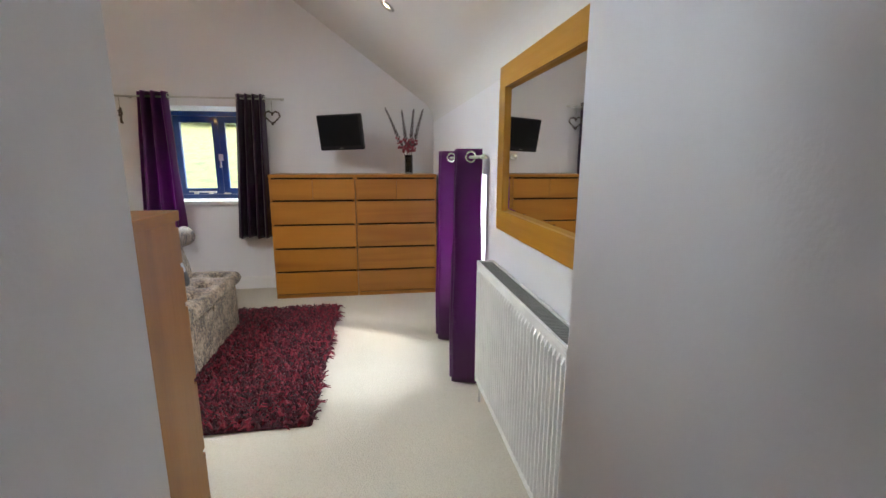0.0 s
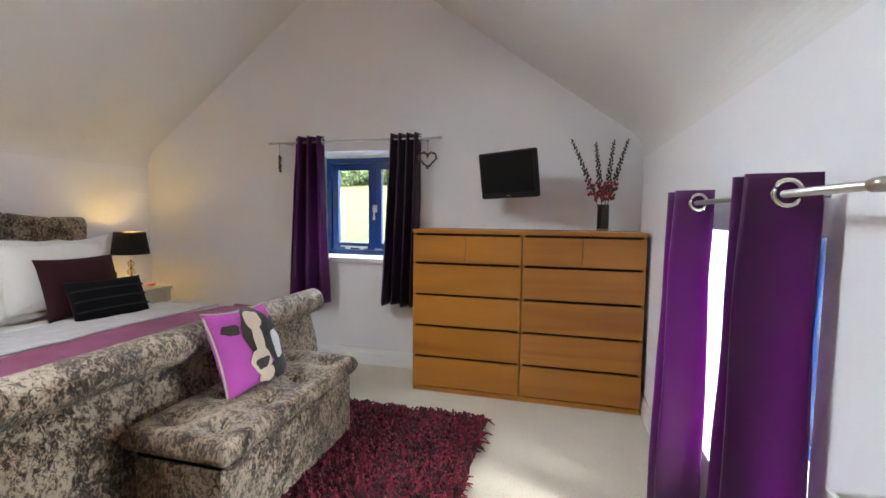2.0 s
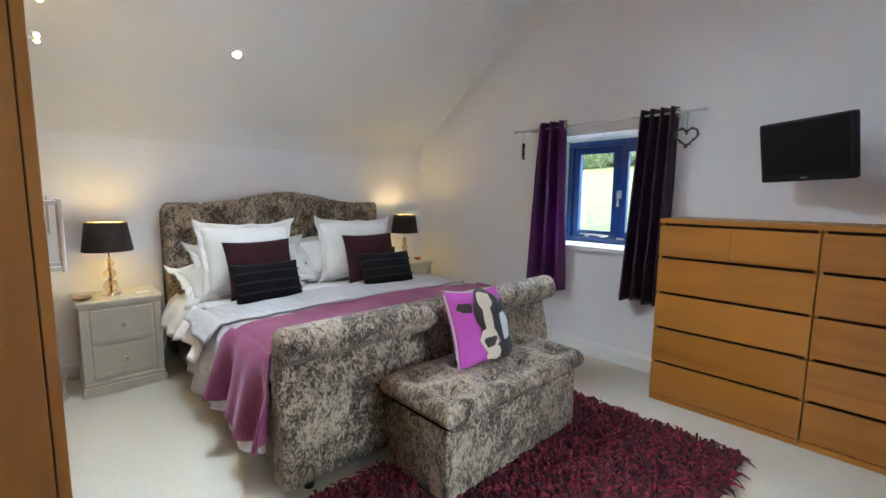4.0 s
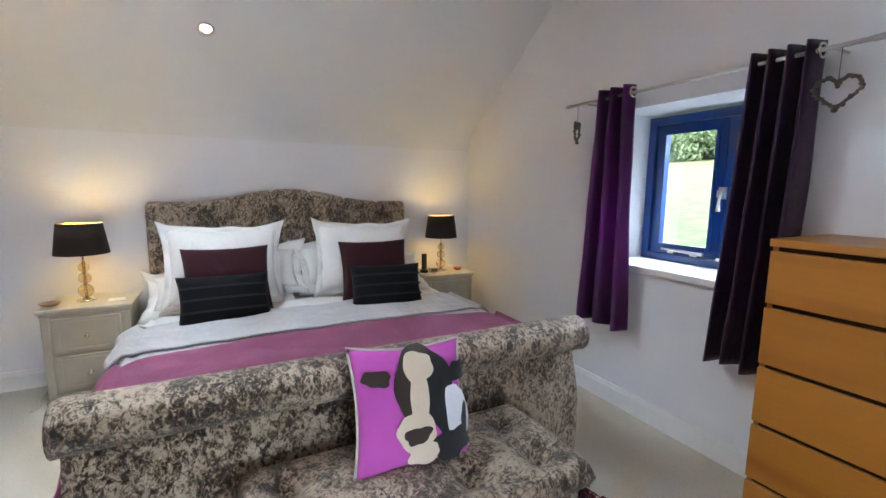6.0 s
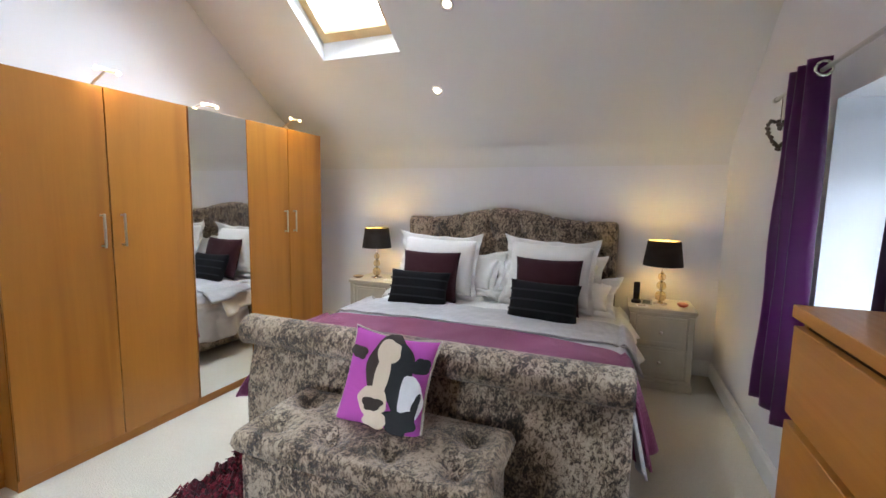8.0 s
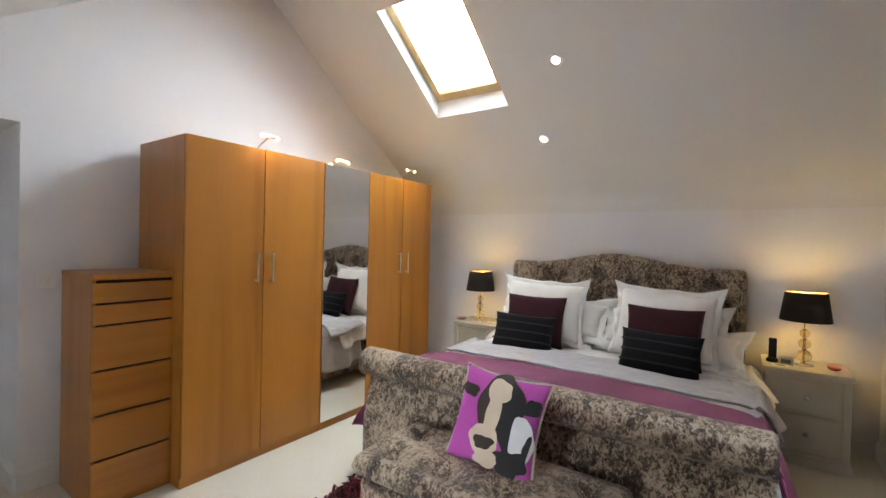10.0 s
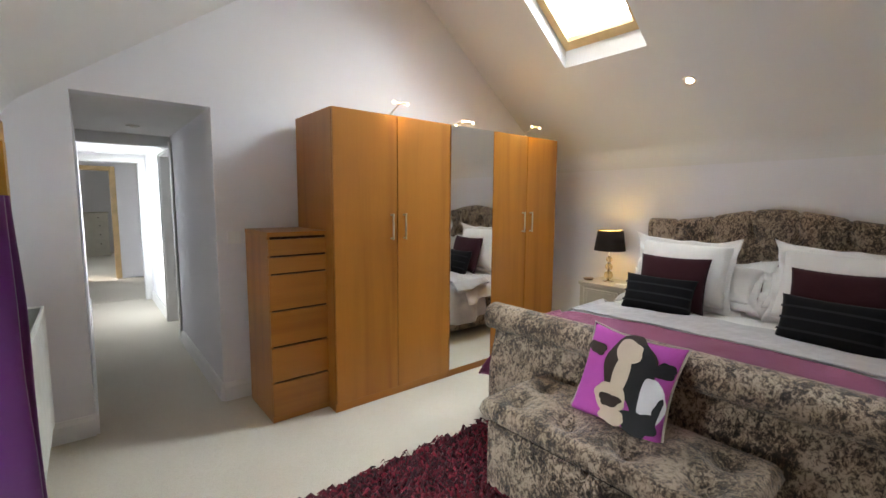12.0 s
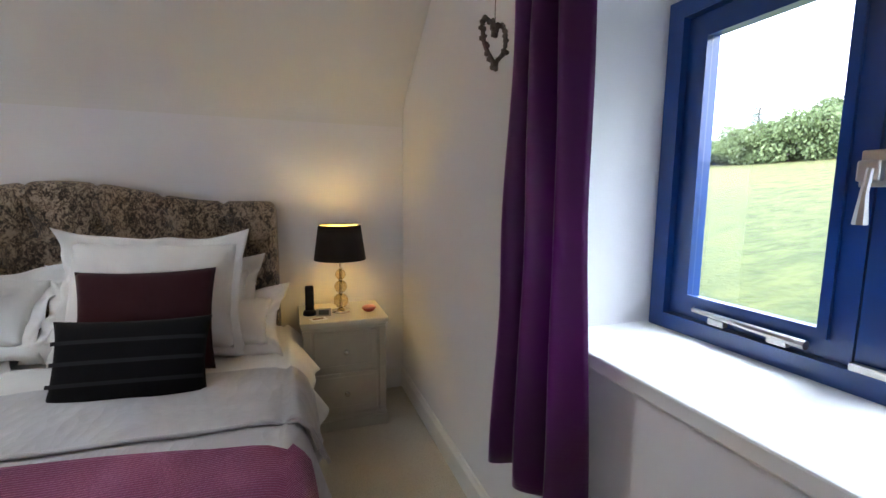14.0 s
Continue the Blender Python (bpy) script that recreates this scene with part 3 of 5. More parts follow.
# ---- wardrobes ----
def wardrobe(x_right, w, doors, label, mirror=False):
    """Veneered wardrobe unit against the south wall; its front looks along +y."""
    t = thing("wardrobe", pose(x_right - w, 3.258, 0), label, "wardrobe", "row of fitted-looking wardrobes")
    h, d = 2.01, 0.58
    part("carcass", box(0.002, w - 0.002, 0.0, d, 0.0, h, 0.001, 1), OAK_V, t)
    part("plinth", box(0.0, w, d - 0.0, d + 0.008, 0.0, 0.055), OAK_X, t)
    # added dark sheet over the oak front, standing in for shade between doors
    part("shadow_gap", box(0.004, w - 0.004, d, d + 0.0016, 0.06, h - 0.004), RECESS, t, "thin dark sheet painted as shade in the door gaps")
    for k in range(doors):
        ww = w / doors
        x0 = k * ww + 0.002
        door = part("door", box(x0, x0 + ww - 0.006, d + 0.002, d + 0.021, 0.06, h - 0.002, 0.0015, 1), OAK_V, t)
        if mirror:
            part("mirror", box(x0 + 0.002, x0 + ww - 0.006, d + 0.0215, d + 0.026, 0.062, h - 0.004, 0.001, 1), MIRROR, door, "full-length mirror glass")
        else:
            hx = x0 + (ww - 0.055 if k == 0 else 0.05)
            bm = box(hx - 0.006, hx + 0.006, d + 0.048, d + 0.058, 1.15, 1.335, 0.003)
            for z in (1.16, 1.325):
                box(hx - 0.005, hx + 0.005, d + 0.02, d + 0.05, z - 0.005, z + 0.005, 0.0015, bm=bm)
            part("handle", bm, STEEL, door, "brushed steel bar handle")
    return t


wardrobe(0.805, 0.975, 2, "two-door oak veneer wardrobe with steel bar handles")
wardrobe(-0.172, 0.472, 1, "narrow wardrobe with a full-length mirror door", True)
wardrobe(-0.646, 0.875, 2, "two-door oak veneer wardrobe with steel bar handles")

BULB = glowing("lit_bulb", (1.0, 0.78, 0.48), 1.2)
for x, low in ((0.32, 0.0), (-0.30, -0.055), (-1.12, 0.0)):
    t = thing("wardrobe_light", pose(x, 3.80, 2.011), "small twin-head brushed steel light clipped over the wardrobe", "light", "wardrobe lights")
    part("arm", tube([(0, -0.05, 0.0), (0, 0.0, 0.03), (0.0, 0.10, 0.075 + low)], 0.006), STEEL, t)
    part("bar", box(-0.055, 0.055, 0.09, 0.115, 0.07 + low, 0.086 + low, 0.004), STEEL, t)
    for s in (-0.055, 0.055):
        part("bulb", lathe([(0.005, -0.011), (0.011, -0.006), (0.012, 0.003), (0.007, 0.011)], 12, at=(s, 0.112, 0.072 + low)), BULB, t, "lit frosted bulb", True)
    lamp("wardrobe_lamp", 'POINT', (x, 3.95, 2.05), 0.42, WARM, 0.03)

# ---- bed ----
bed = thing("bed", pose(0, 0, 0), "double sleigh bed in crushed silver-taupe velvet, made up", "bed")
BY0, BY1 = 4.565, 6.535
HY0, HY1 = 4.525, 6.485      # the headboard


def bell(y):
    k = (y - (HY0 + HY1) / 2) / ((HY1 - HY0) / 2)
    return 0.5 + 0.5 * math.cos(math.pi * min(1, abs(k) / 0.72))


tufts = [(HY0 + (HY1 - HY0) * (k + (0.5 if r % 2 else 1.0)) / 7, 1.165 - 0.15 * r) for r in range(3) for k in range(7 if r % 2 else 6)]


def tuft_depth(y, z, spots, r=0.042, depth=0.05):
    return sum(depth * math.exp(-((y - a) ** 2 + (z - b) ** 2) / (2 * r * r)) for a, b in spots)


def crease(y, z):
    """Pleats that run from the top buttons to the edge and slantwise between the rows."""
    pitch = (HY1 - HY0) / 7
    k = abs((y - HY0) / pitch - round((y - HY0) / pitch)) * pitch
    if z > 1.165:
        return 0.022 * math.exp(-(k / 0.016) ** 2)
    if z > 0.82:
        s = ((1.165 - z) / 0.15) % 2.0
        s = min(s, 2 - s) * pitch / 2
        return 0.014 * math.exp(-((k - s) / 0.014) ** 2)
    return 0.0


def head_point(u, v):
    y = HY0 + 0.015 + u * (HY1 - HY0 - 0.03)
    end = min(1.0, min(u, 1 - u) / 0.022)
    edge = math.sqrt(max(0.0, 1 - (1 - end) ** 2))
    top = 1.285 + 0.095 * bell(y) - 0.05 * (1 - edge)
    if v < 0.7:                          # front face
        z = 0.12 + (top - 0.06 - 0.12) * v / 0.7
        x = -1.995 + 0.028 * (z > 0.62) * min(1, (z - 0.62) / 0.2) - tuft_depth(y, z, tufts) - crease(y, z)
    elif v < 0.9:                        # rolled top
        g = (v - 0.7) / 0.2 * math.pi
        z = top - 0.06 + 0.06 * math.sin(g)
        x = -2.027 + 0.06 * math.cos(g)
        z -= 0.7 * crease(y, 1.2)
    else:
        z = top - 0.06 - (top - 0.18) * (v - 0.9) / 0.1
        x = -2.21
    return (-2.10 + (x + 2.10) * (0.35 + 0.65 * edge), y, z)


bm = grid(241, 71, head_point)
bmesh.ops.holes_fill(bm, edges=[e for e in bm.edges if e.is_boundary])
headboard = part("headboard", bm, VELVET, bed, "arched deep-buttoned headboard", True)
for y, z in tufts:
    part("button", lathe([(0.004, -0.006), (0.012, -0.003), (0.012, 0.002), (0.004, 0.006)], 10), VELVET, headboard, at=pose(-1.993, y, z, 0, 90, 0))


FOOT = [(-0.06, 0.05), (0.065, 0.05), (0.078, 0.14), (0.080, 0.26), (0.072, 0.38), (0.052, 0.47), (0.030, 0.545), (0.016, 0.59), (0.022, 0.622)]
FOOT += [(0.052 + 0.084 * math.cos(g), 0.706 + 0.084 * math.sin(g)) for g in [radians(q) for q in range(-75, 196, 18)]]
FOOT += [(-0.05, 0.57), (-0.045, 0.45), (-0.03, 0.30), (-0.05, 0.15)]


def foot_point(u, v):
    n = len(FOOT)
    x, z = FOOT[int(round(v * n)) % n]
    end = min(1.0, min(u, 1 - u) / 0.012)
    e = 0.90 + 0.10 * math.sqrt(max(0.0, 1 - (1 - end) ** 2))
    return (0.02 + (x - 0.02) * e, BY0 - 0.015 + u * (BY1 - BY0 + 0.03), 0.42 + (z - 0.42) * (0.97 + 0.03 * (e - 0.9) * 10))


bm = grid(101, len(FOOT), foot_point, close_v=True)
bmesh.ops.holes_fill(bm, edges=[e for e in bm.edges if e.is_boundary])
part("footboard", bm, VELVET, bed, "scrolled sleigh footboard", True)
for y0, y1 in ((BY0 + 0.02, BY0 + 0.08), (BY1 - 0.08, BY1 - 0.02)):
    part("side_rail", box(-2.12, -0.03, y0, y1, 0.08, 0.38, 0.015, 3), VELVET, bed)
for x in (-2.1, 0.02):
    for y in (BY0 + 0.12, BY1 - 0.12):
        part("foot", lathe([(0.022, 0.0), (0.03, 0.06)], 12, at=(x, y, 0)), BLACK_PLASTIC, bed)
mattress = tagged(part("mattress", box(-1.98, -0.07, BY0 + 0.085, BY1 - 0.085, 0.38, 0.555, 0.05, 4), IVORY, None, smooth=True), "thick mattress under ivory cotton sheet", "mattress")
part("slats", box(-2.08, -0.07, BY0 + 0.085, BY1 - 0.085, 0.33, 0.378), RECESS, bed)


def fold_noise(x, y, s):
    return noise.noise(Vector((x * s, y * s, 3.7)))


def drape(name, x0, x1, top, zl, zr, material, label, category, lift=0.0, waves=0.018, edge=None, thick=0.012, nx=60, ny=110, flare=0.05):
    """A cover laid across the bed from side to side, hanging to zl at the south side and zr at the north side."""
    yl, yr = BY0 + 0.06 - lift, BY1 - 0.06 + lift
    hl, hr = top - zl, top - zr
    span = yr - yl

    def f(u, v):
        s = -hl + v * (hl + span + hr)
        x = x0 + u * (x1 - x0)
        if edge:
            x += edge(v) * (1 - u)
            x += (0.16 * u - 0.10 * (1 - u)) * max(0.0, -s) / hl
        r = 0.07
        if s < 0:                         # south side
            k = -s / hl
            y, z = yl - min(r, -s) * 0.55 - flare * k, top - max(0, -s - 0.02)
            y -= waves * k * (1.2 * math.sin(x * 17 + 2 * fold_noise(x, 0, 3)) + 0.8 * math.sin(x * 31 + 1.3))
            z += 0.03 * k * math.sin(x * 9)
        elif s > span:
            k = (s - span) / hr
            y, z = yr + min(r, s - span) * 0.55 + flare * k, top - max(0, s - span - 0.02)
            y += waves * k * (1.2 * math.sin(x * 15 + 1 + 2 * fold_noise(x, 5, 3)) + 0.8 * math.sin(x * 29))
            z += 0.03 * k * math.sin(x * 8 + 1)
        else:
            y, z = yl + s, top - 0.02 * math.exp(-min(s, span - s) / 0.03)
            z += 0.010 * fold_noise(x, y, 3.1) + 0.006 * fold_noise(x + 4, y, 8) + 0.012 * math.exp(-((y - 5.57) / 0.6) ** 2)
        return (x, y, z + lift)
    bm = grid(nx, ny, f)
    t = thing(name, Matrix(), label, category)
    ob = part("cover", bm, material, t, smooth=True)
    for e in (0.0, 1.0):
        pts = []
        for k in range(0, ny, 2):
            q = Vector(f(e, k / (ny - 1)))
            pts.append(q + Vector((0, 0, 0.006)) if not pts or (q - pts[-1]).length > 0.004 else q + Vector((0, 0.001, 0.008)))
        part("hem", tube(pts, 0.007, 6), material, t, smooth=True)
    so = ob.modifiers.new("thickness", 'SOLIDIFY')
    so.thickness, so.offset = thick, 1.0
    return ob


def ribbed_throw():
    m = Mat("ribbed_pink_fleece", 0.8, Sheen_Weight=0.4, Sheen_Roughness=0.4)
    m.set("Sheen Tint", (0.9, 0.55, 0.75))
    w = m.t.nodes.new("ShaderNodeTexWave")
    w.wave_type, w.bands_direction = 'BANDS', 'X'
    m.t.links.new(m.coords(), w.inputs["Vector"])
    for k, v in (("Scale", 34.0), ("Distortion", 1.2), ("Detail", 2.0), ("Detail Scale", 3.0)):
        w.inputs[k].default_value = v
    big = m.noise(4, 4, 0.8)
    col = m.ramp(big, [(0.3, (0.15, 0.020, 0.070)), (0.55, (0.23, 0.040, 0.11)), (0.75, (0.34, 0.09, 0.18))])
    m.set("Base Color", m.mix(m.math('MULTIPLY', w.outputs["Fac"], 0.55), col, (0.10, 0.014, 0.045)))
    m.bump(m.math('ADD', m.math('MULTIPLY', w.outputs["Fac"], 0.5), m.noise(120, 2)), 0.5, 0.006)
    return m.m


def quilt_material():
    m = Mat("grey_quilted_satin", 0.6, Sheen_Weight=0.4)
    vor = m.node("ShaderNodeTexVoronoi", Vector=m.coords((1, 2.2, 2.2)), Scale=11.0).outputs[0]
    m.set("Base Color", m.ramp(m.noise(4, 4, 0.5), [(0.3, (0.40, 0.385, 0.395)), (0.7, (0.50, 0.485, 0.495))]))
    m.bump(m.math('ADD', vor, m.math('MULTIPLY', m.noise(20, 4, 0.5), 0.7)), 0.45, 0.012)
    return m.m


THROW, QUILT = ribbed_throw(), quilt_material()
drape("duvet", -1.97, -0.95, 0.565, 0.36, 0.38, WHITE_COTTON, "plump white cotton duvet, made up", "duvet", lift=0.012, flare=0.10)
drape("quilt", -1.22, -0.09, 0.575, 0.16, 0.20, QUILT, "pale grey satin quilt hanging over both sides", "quilt", lift=0.022, flare=0.075)
drape("throw", -0.72, -0.11, 0.582, 0.20, 0.22, THROW, "ribbed pink fleece throw across the bed foot", "throw", lift=0.040, flare=0.065, waves=0.034,
      edge=lambda v: 0.20 * abs(2 * v - 1) ** 2.5)
drape("folded_quilt", -1.24, -0.80, 0.579, 0.48, 0.36, QUILT, "turned-back fold of the pale grey quilt", "quilt", lift=0.036, flare=0.07, waves=0.006,
      edge=None)


# ---- pillows and cushions ----
def cushion(name, m, w, h, t, material, label, category, flange=0.0, group="", sag=0.0, pinch=0.07, n=30, puff=0.42):
    """A filled cushion in the xz plane, front along -y; flange is the flat border of a pillowcase."""
    c = thing(name, m, label, category, group)

    def surf(sign):
        def f(u, v):
            a, b = 2 * u - 1, 2 * v - 1
            k = 1 - pinch * ((1 - a * a) * abs(b) ** 3), 1 - pinch * ((1 - b * b) * abs(a) ** 3)
            x, z = a * w / 2 * k[1], b * h / 2 * k[0]
            th = t / 2 * (max(0, (1 - abs(a) ** 2.6)) * max(0, (1 - abs(b) ** 2.6))) ** puff
            th *= 1 + 0.10 * noise.noise(Vector((x * 6, z * 6, sign + len(name))))
            return (x, sign * th - sag * (b < 0) * b * b, z)
        return f
    bm = grid(n, n, surf(-1))
    grid(n, n, surf(1), bm)
    bmesh.ops.remove_doubles(bm, verts=bm.verts, dist=0.0004)
    part("cover", bm, material, c, smooth=True)
    if flange:
        def fl(u, v):
            ang = u * 4
            s, k = int(ang) % 4, ang - int(ang)
            a, b = [(-1 + 2 * k, -1), (1, -1 + 2 * k), (1 - 2 * k, 1), (-1, 1 - 2 * k)][s]
            g = flange * v
            wob = 0.014 * v * math.sin(u * 46 + w * 30) + 0.07 * v * noise.noise(Vector((a * 3, b * 3, 7.1)))
            ear = 1 + 0.065 * v * abs(a * b) ** 4
            rx, rz = (w / 2 - 0.014) * (1 - pinch * (1 - b * b) * abs(a) ** 3) + g, (h / 2 - 0.014) * (1 - pinch * (1 - a * a) * abs(b) ** 3) + g
            return (a * rx * ear, wob - 0.05 * v * v * abs(a * b) ** 3 * (1 if b > 0 else -1), b * rz * ear)
        bm = grid(96, 4, fl, close_u=True)
        ob = part("flange", bm, material, c, smooth=True)
        so = ob.modifiers.new("thickness", 'SOLIDIFY')
        so.thickness, so.offset = 0.006, 0.0
    return c


def leaning(x, y, z, lean, turn=0, roll=0):
    """On the bed against the headboard: front towards +x, leaning back."""
    return pose(x, y, z) @ pose(0, 0, 0, 0, 0, 90 + turn) @ pose(0, 0, 0, -lean, 0, 0) @ pose(0, 0, 0, 0, roll, 0)


for y, tn in ((5.02, 5), (5.965, -3)):
    cushion("pillow", leaning(-1.60, y, 0.875, 20, tn, 1.5), 0.66, 0.485, 0.27, WHITE_COTTON, "large square white pillow with a flanged border", "pillow", 0.045, "white pillows", puff=0.5, pinch=0.06)
for y, x, z, lean, tn in ((4.99, -1.72, 0.700, 66, 4), (5.10, -1.77, 0.808, 50, -4), (6.04, -1.72, 0.700, 66, -4), (5.94, -1.77, 0.808, 50, 3)):
    cushion("pillow", leaning(x, y, z, lean, tn, 0), 0.80, 0.36, 0.20, WHITE_COTTON, "white pillow with a flanged border lying behind", "pillow", 0.06, "white pillows", puff=0.6)
for y, tn in ((5.03, 4), (5.985, -2)):
    cushion("cushion", leaning(-1.40, y, 0.815, 17, tn), 0.50, 0.42, 0.13, PLUM, "plain plum cotton cushion", "cushion", 0, "plum cushions")
for y, tn in ((5.01, 6), (5.995, -3)):
    t = cushion("cushion", leaning(-1.175 if y > 5.5 else -1.225, y, 0.735, 22, tn, 1), 0.50, 0.30, 0.14, BLACK, "black oblong cushion with charcoal bands", "cushion", 0, "black striped cushions")
    for z in (-0.07, 0.0, 0.07):
        def band(u, v, z=z):
            a, b = 2 * u - 1, (z + 0.007 * (2 * v - 1)) / 0.15
            th = 0.07 * (max(0, (1 - abs(a * 0.97) ** 2.6)) * max(0, (1 - abs(b) ** 2.6))) ** 0.42
            return (a * 0.25 * (1 - 0.07 * (1 - b * b) * abs(a) ** 3), -th - 0.006, b * 0.15 * (1 - 0.07 * (1 - a * a) * abs(b) ** 3))
        part("band", grid(30, 3, band), STRIPE, t, "charcoal woven band", True)

# ---- bench ----
bench = thing("ottoman_bench", pose(0, 0, 0), "storage bench in crushed velvet with a buttoned lid", "bench")
part("base", box(0.165, 0.580, 5.035, 6.065, 0.035, 0.365, 0.012, 3), VELVET, bench)
# inset black strip: shade under the lid given as colour
part("gap", box(0.175, 0.570, 5.045, 6.055, 0.365, 0.385), BLACK, bench, "black strip painted as the shade under the lid")
spots = [(0.27 + 0.21 * r, 5.02 + 1.07 * (k + 0.5) / 4) for r in range(2) for k in range(4)]


def lid_point(sign):
    def f(u, v):
        a, b = 2 * u - 1, 2 * v - 1
        x = 0.37 + 0.245 * math.copysign(1 - (1 - abs(a)) ** 1.15, a)
        y = 5.555 + 0.545 * math.copysign(1 - (1 - abs(b)) ** 1.05, b)
        rx, ry = min(1, (1 - abs(a)) / 0.16), min(1, (1 - abs(b)) / 0.08)
        rnd = math.sqrt(max(0, 1 - (1 - rx) ** 2)) * math.sqrt(max(0, 1 - (1 - ry) ** 2))
        if sign < 0:
            return (x, y, 0.425 - 0.04 * rnd)
        return (x, y, 0.425 + 0.055 * rnd + 0.012 * rnd * math.sin(math.pi * u) - tuft_depth(x, y, spots, 0.040, 0.058) * rnd)
    return f


bm = grid(50, 90, lid_point(1))
grid(50, 90, lid_point(-1), bm)
bmesh.ops.remove_doubles(bm, verts=bm.verts, dist=0.0005)
lid = part("lid", bm, VELVET, bench, "padded buttoned lid", True)
for x, y in spots:
    part("button", lathe([(0.004, -0.005), (0.013, -0.002), (0.012, 0.003), (0.004, 0.006)], 10, at=(x, y, 0.445)), VELVET, lid)
part("pull_tab", box(0.583, 0.593, 5.53, 5.58, 0.335, 0.41, 0.004), VELVET, bench)
for x in (0.20, 0.545):
    for y in (5.07, 6.03):
        part("foot", box(x - 0.02, x + 0.02, y - 0.02, y + 0.02, 0.0, 0.036, 0.004), BLACK_PLASTIC, bench)

# ---- rug ----
def rug_material():
    m = Mat("burgundy_shag", 0.9, Sheen_Weight=0.12)
    isl = m.node("ShaderNodeNewGeometry").outputs["Random Per Island"]
    m.set("Base Color", m.ramp(isl, [(0.0, (0.018, 0.001, 0.004)), (0.5, (0.075, 0.003, 0.012)), (1.0, (0.22, 0.010, 0.028))]))
    return m.m


RUG = rug_material()
RX0, RX1, RY0, RY1 = 0.16, 1.345, 4.58, 6.43
rug = thing("shag_rug", pose(0, 0, 0), "deep-pile burgundy shaggy rug on the carpet", "rug")
part("backing", box(RX0, RX1, RY0, RY1, 0.001, 0.014, 0.003), plain("burgundy_backing", (0.05, 0.004, 0.012), 0.9), rug)
rnd = random.Random(4)
verts, faces = [], []
count = 12000
for k in range(count):
    x, y = rnd.uniform(RX0 - 0.005, RX1 + 0.005), rnd.uniform(RY0 - 0.005, RY1 + 0.005)
    if 0.19 < x < 0.555 and 5.06 < y < 6.04:
        continue
    a = rnd.uniform(0, 2 * math.pi)
    flow = 2.5 * noise.noise(Vector((x * 3, y * 3, 1.0)))
    a = a * 0.6 + flow
    ln, hh, w = rnd.uniform(0.035, 0.075), rnd.uniform(0.022, 0.055), rnd.uniform(0.005, 0.0105)
    dx, dy = math.cos(a), math.sin(a)
    n0 = len(verts)
    for s, (q, z) in enumerate(((0, 0.010), (0.45, hh), (1.0, hh * rnd.uniform(0.35, 0.85)))):
        ww = w * (1 if s < 2 else 0.4)
        verts += [(x + dx * ln * q - dy * ww, y + dy * ln * q + dx * ww, z), (x + dx * ln * q + dy * ww, y + dy * ln * q - dx * ww, z), (x + dx * ln * q, y + dy * ln * q, z + ww)]
    for s in (0, 3):
        for p, q in ((0, 1), (1, 2), (2, 0)):
            faces.append((n0 + s + p, n0 + s + q, n0 + s + 3 + q, n0 + s + 3 + p))
me = bpy.data.meshes.new("pile")
me.from_pydata(verts, [], faces)
me.materials.append(RUG)
pile = new("pile", me)
pile.parent = rug
tagged(pile, "tangled burgundy pile", kind="stuff")


# ---- bedside cabinets ----
def nightstand(name, y_mid, label):
    t = thing(name, pose(-1.765, y_mid, 0, 0, 0, 90), label, "bedside cabinet", "bedside cabinets")
    w, d = 0.50, 0.43
    part("body", box(-w / 2 + 0.03, w / 2 - 0.03, 0.025, d - 0.005, 0.08, 0.593, 0.004), STONE_PAINT, t)
    for s in (-1, 1):
        x = s * (w / 2 - 0.045)
        part("stile", box(x - 0.02, x + 0.02, 0.016, 0.03, 0.09, 0.588, 0.003), STONE_PAINT, t)
    bm = box(-w / 2 + 0.008, w / 2 - 0.008, 0.006, d, 0.610, 0.638, 0.007, 3)
    box(-w / 2 + 0.018, w / 2 - 0.018, 0.014, d - 0.004, 0.591, 0.612, 0.008, 3, bm=bm)
    part("top", bm, STONE_PAINT, t, "moulded painted top")
    bm = box(-w / 2 + 0.012, w / 2 - 0.012, 0.008, d, 0.0, 0.062, 0.004)
    box(-w / 2 + 0.02, w / 2 - 0.02, 0.014, d - 0.003, 0.06, 0.092, 0.009, 3, bm=bm)
    part("plinth", bm, STONE_PAINT, t, "stepped plinth")
    for z in (0.112, 0.353):
        dr = part("drawer", box(-0.172, 0.172, 0.010, 0.03, z, z + 0.223, 0.004), STONE_PAINT, t)
        q = [-0.15, -0.14, 0.14, 0.15]
        v = [z + 0.02, z + 0.03, z + 0.193, z + 0.203]
        part("bead", slab(q, v, [(q[1], q[2], v[1], v[2])], lambda a, b: (a, 0.0065, b), lambda a, b: (a, 0.012, b)), STONE_PAINT, dr)
        part("knob", lathe([(0.007, 0), (0.007, 0.010), (0.015, 0.016), (0.016, 0.024), (0.008, 0.030)], 14), CHROME, dr, "round dark chrome knob", True, pose(0, 0.010, z + 0.11, 90, 0, 0))
    return t


LINING = plain("pale_gold_lining", (0.72, 0.58, 0.34), 0.45)


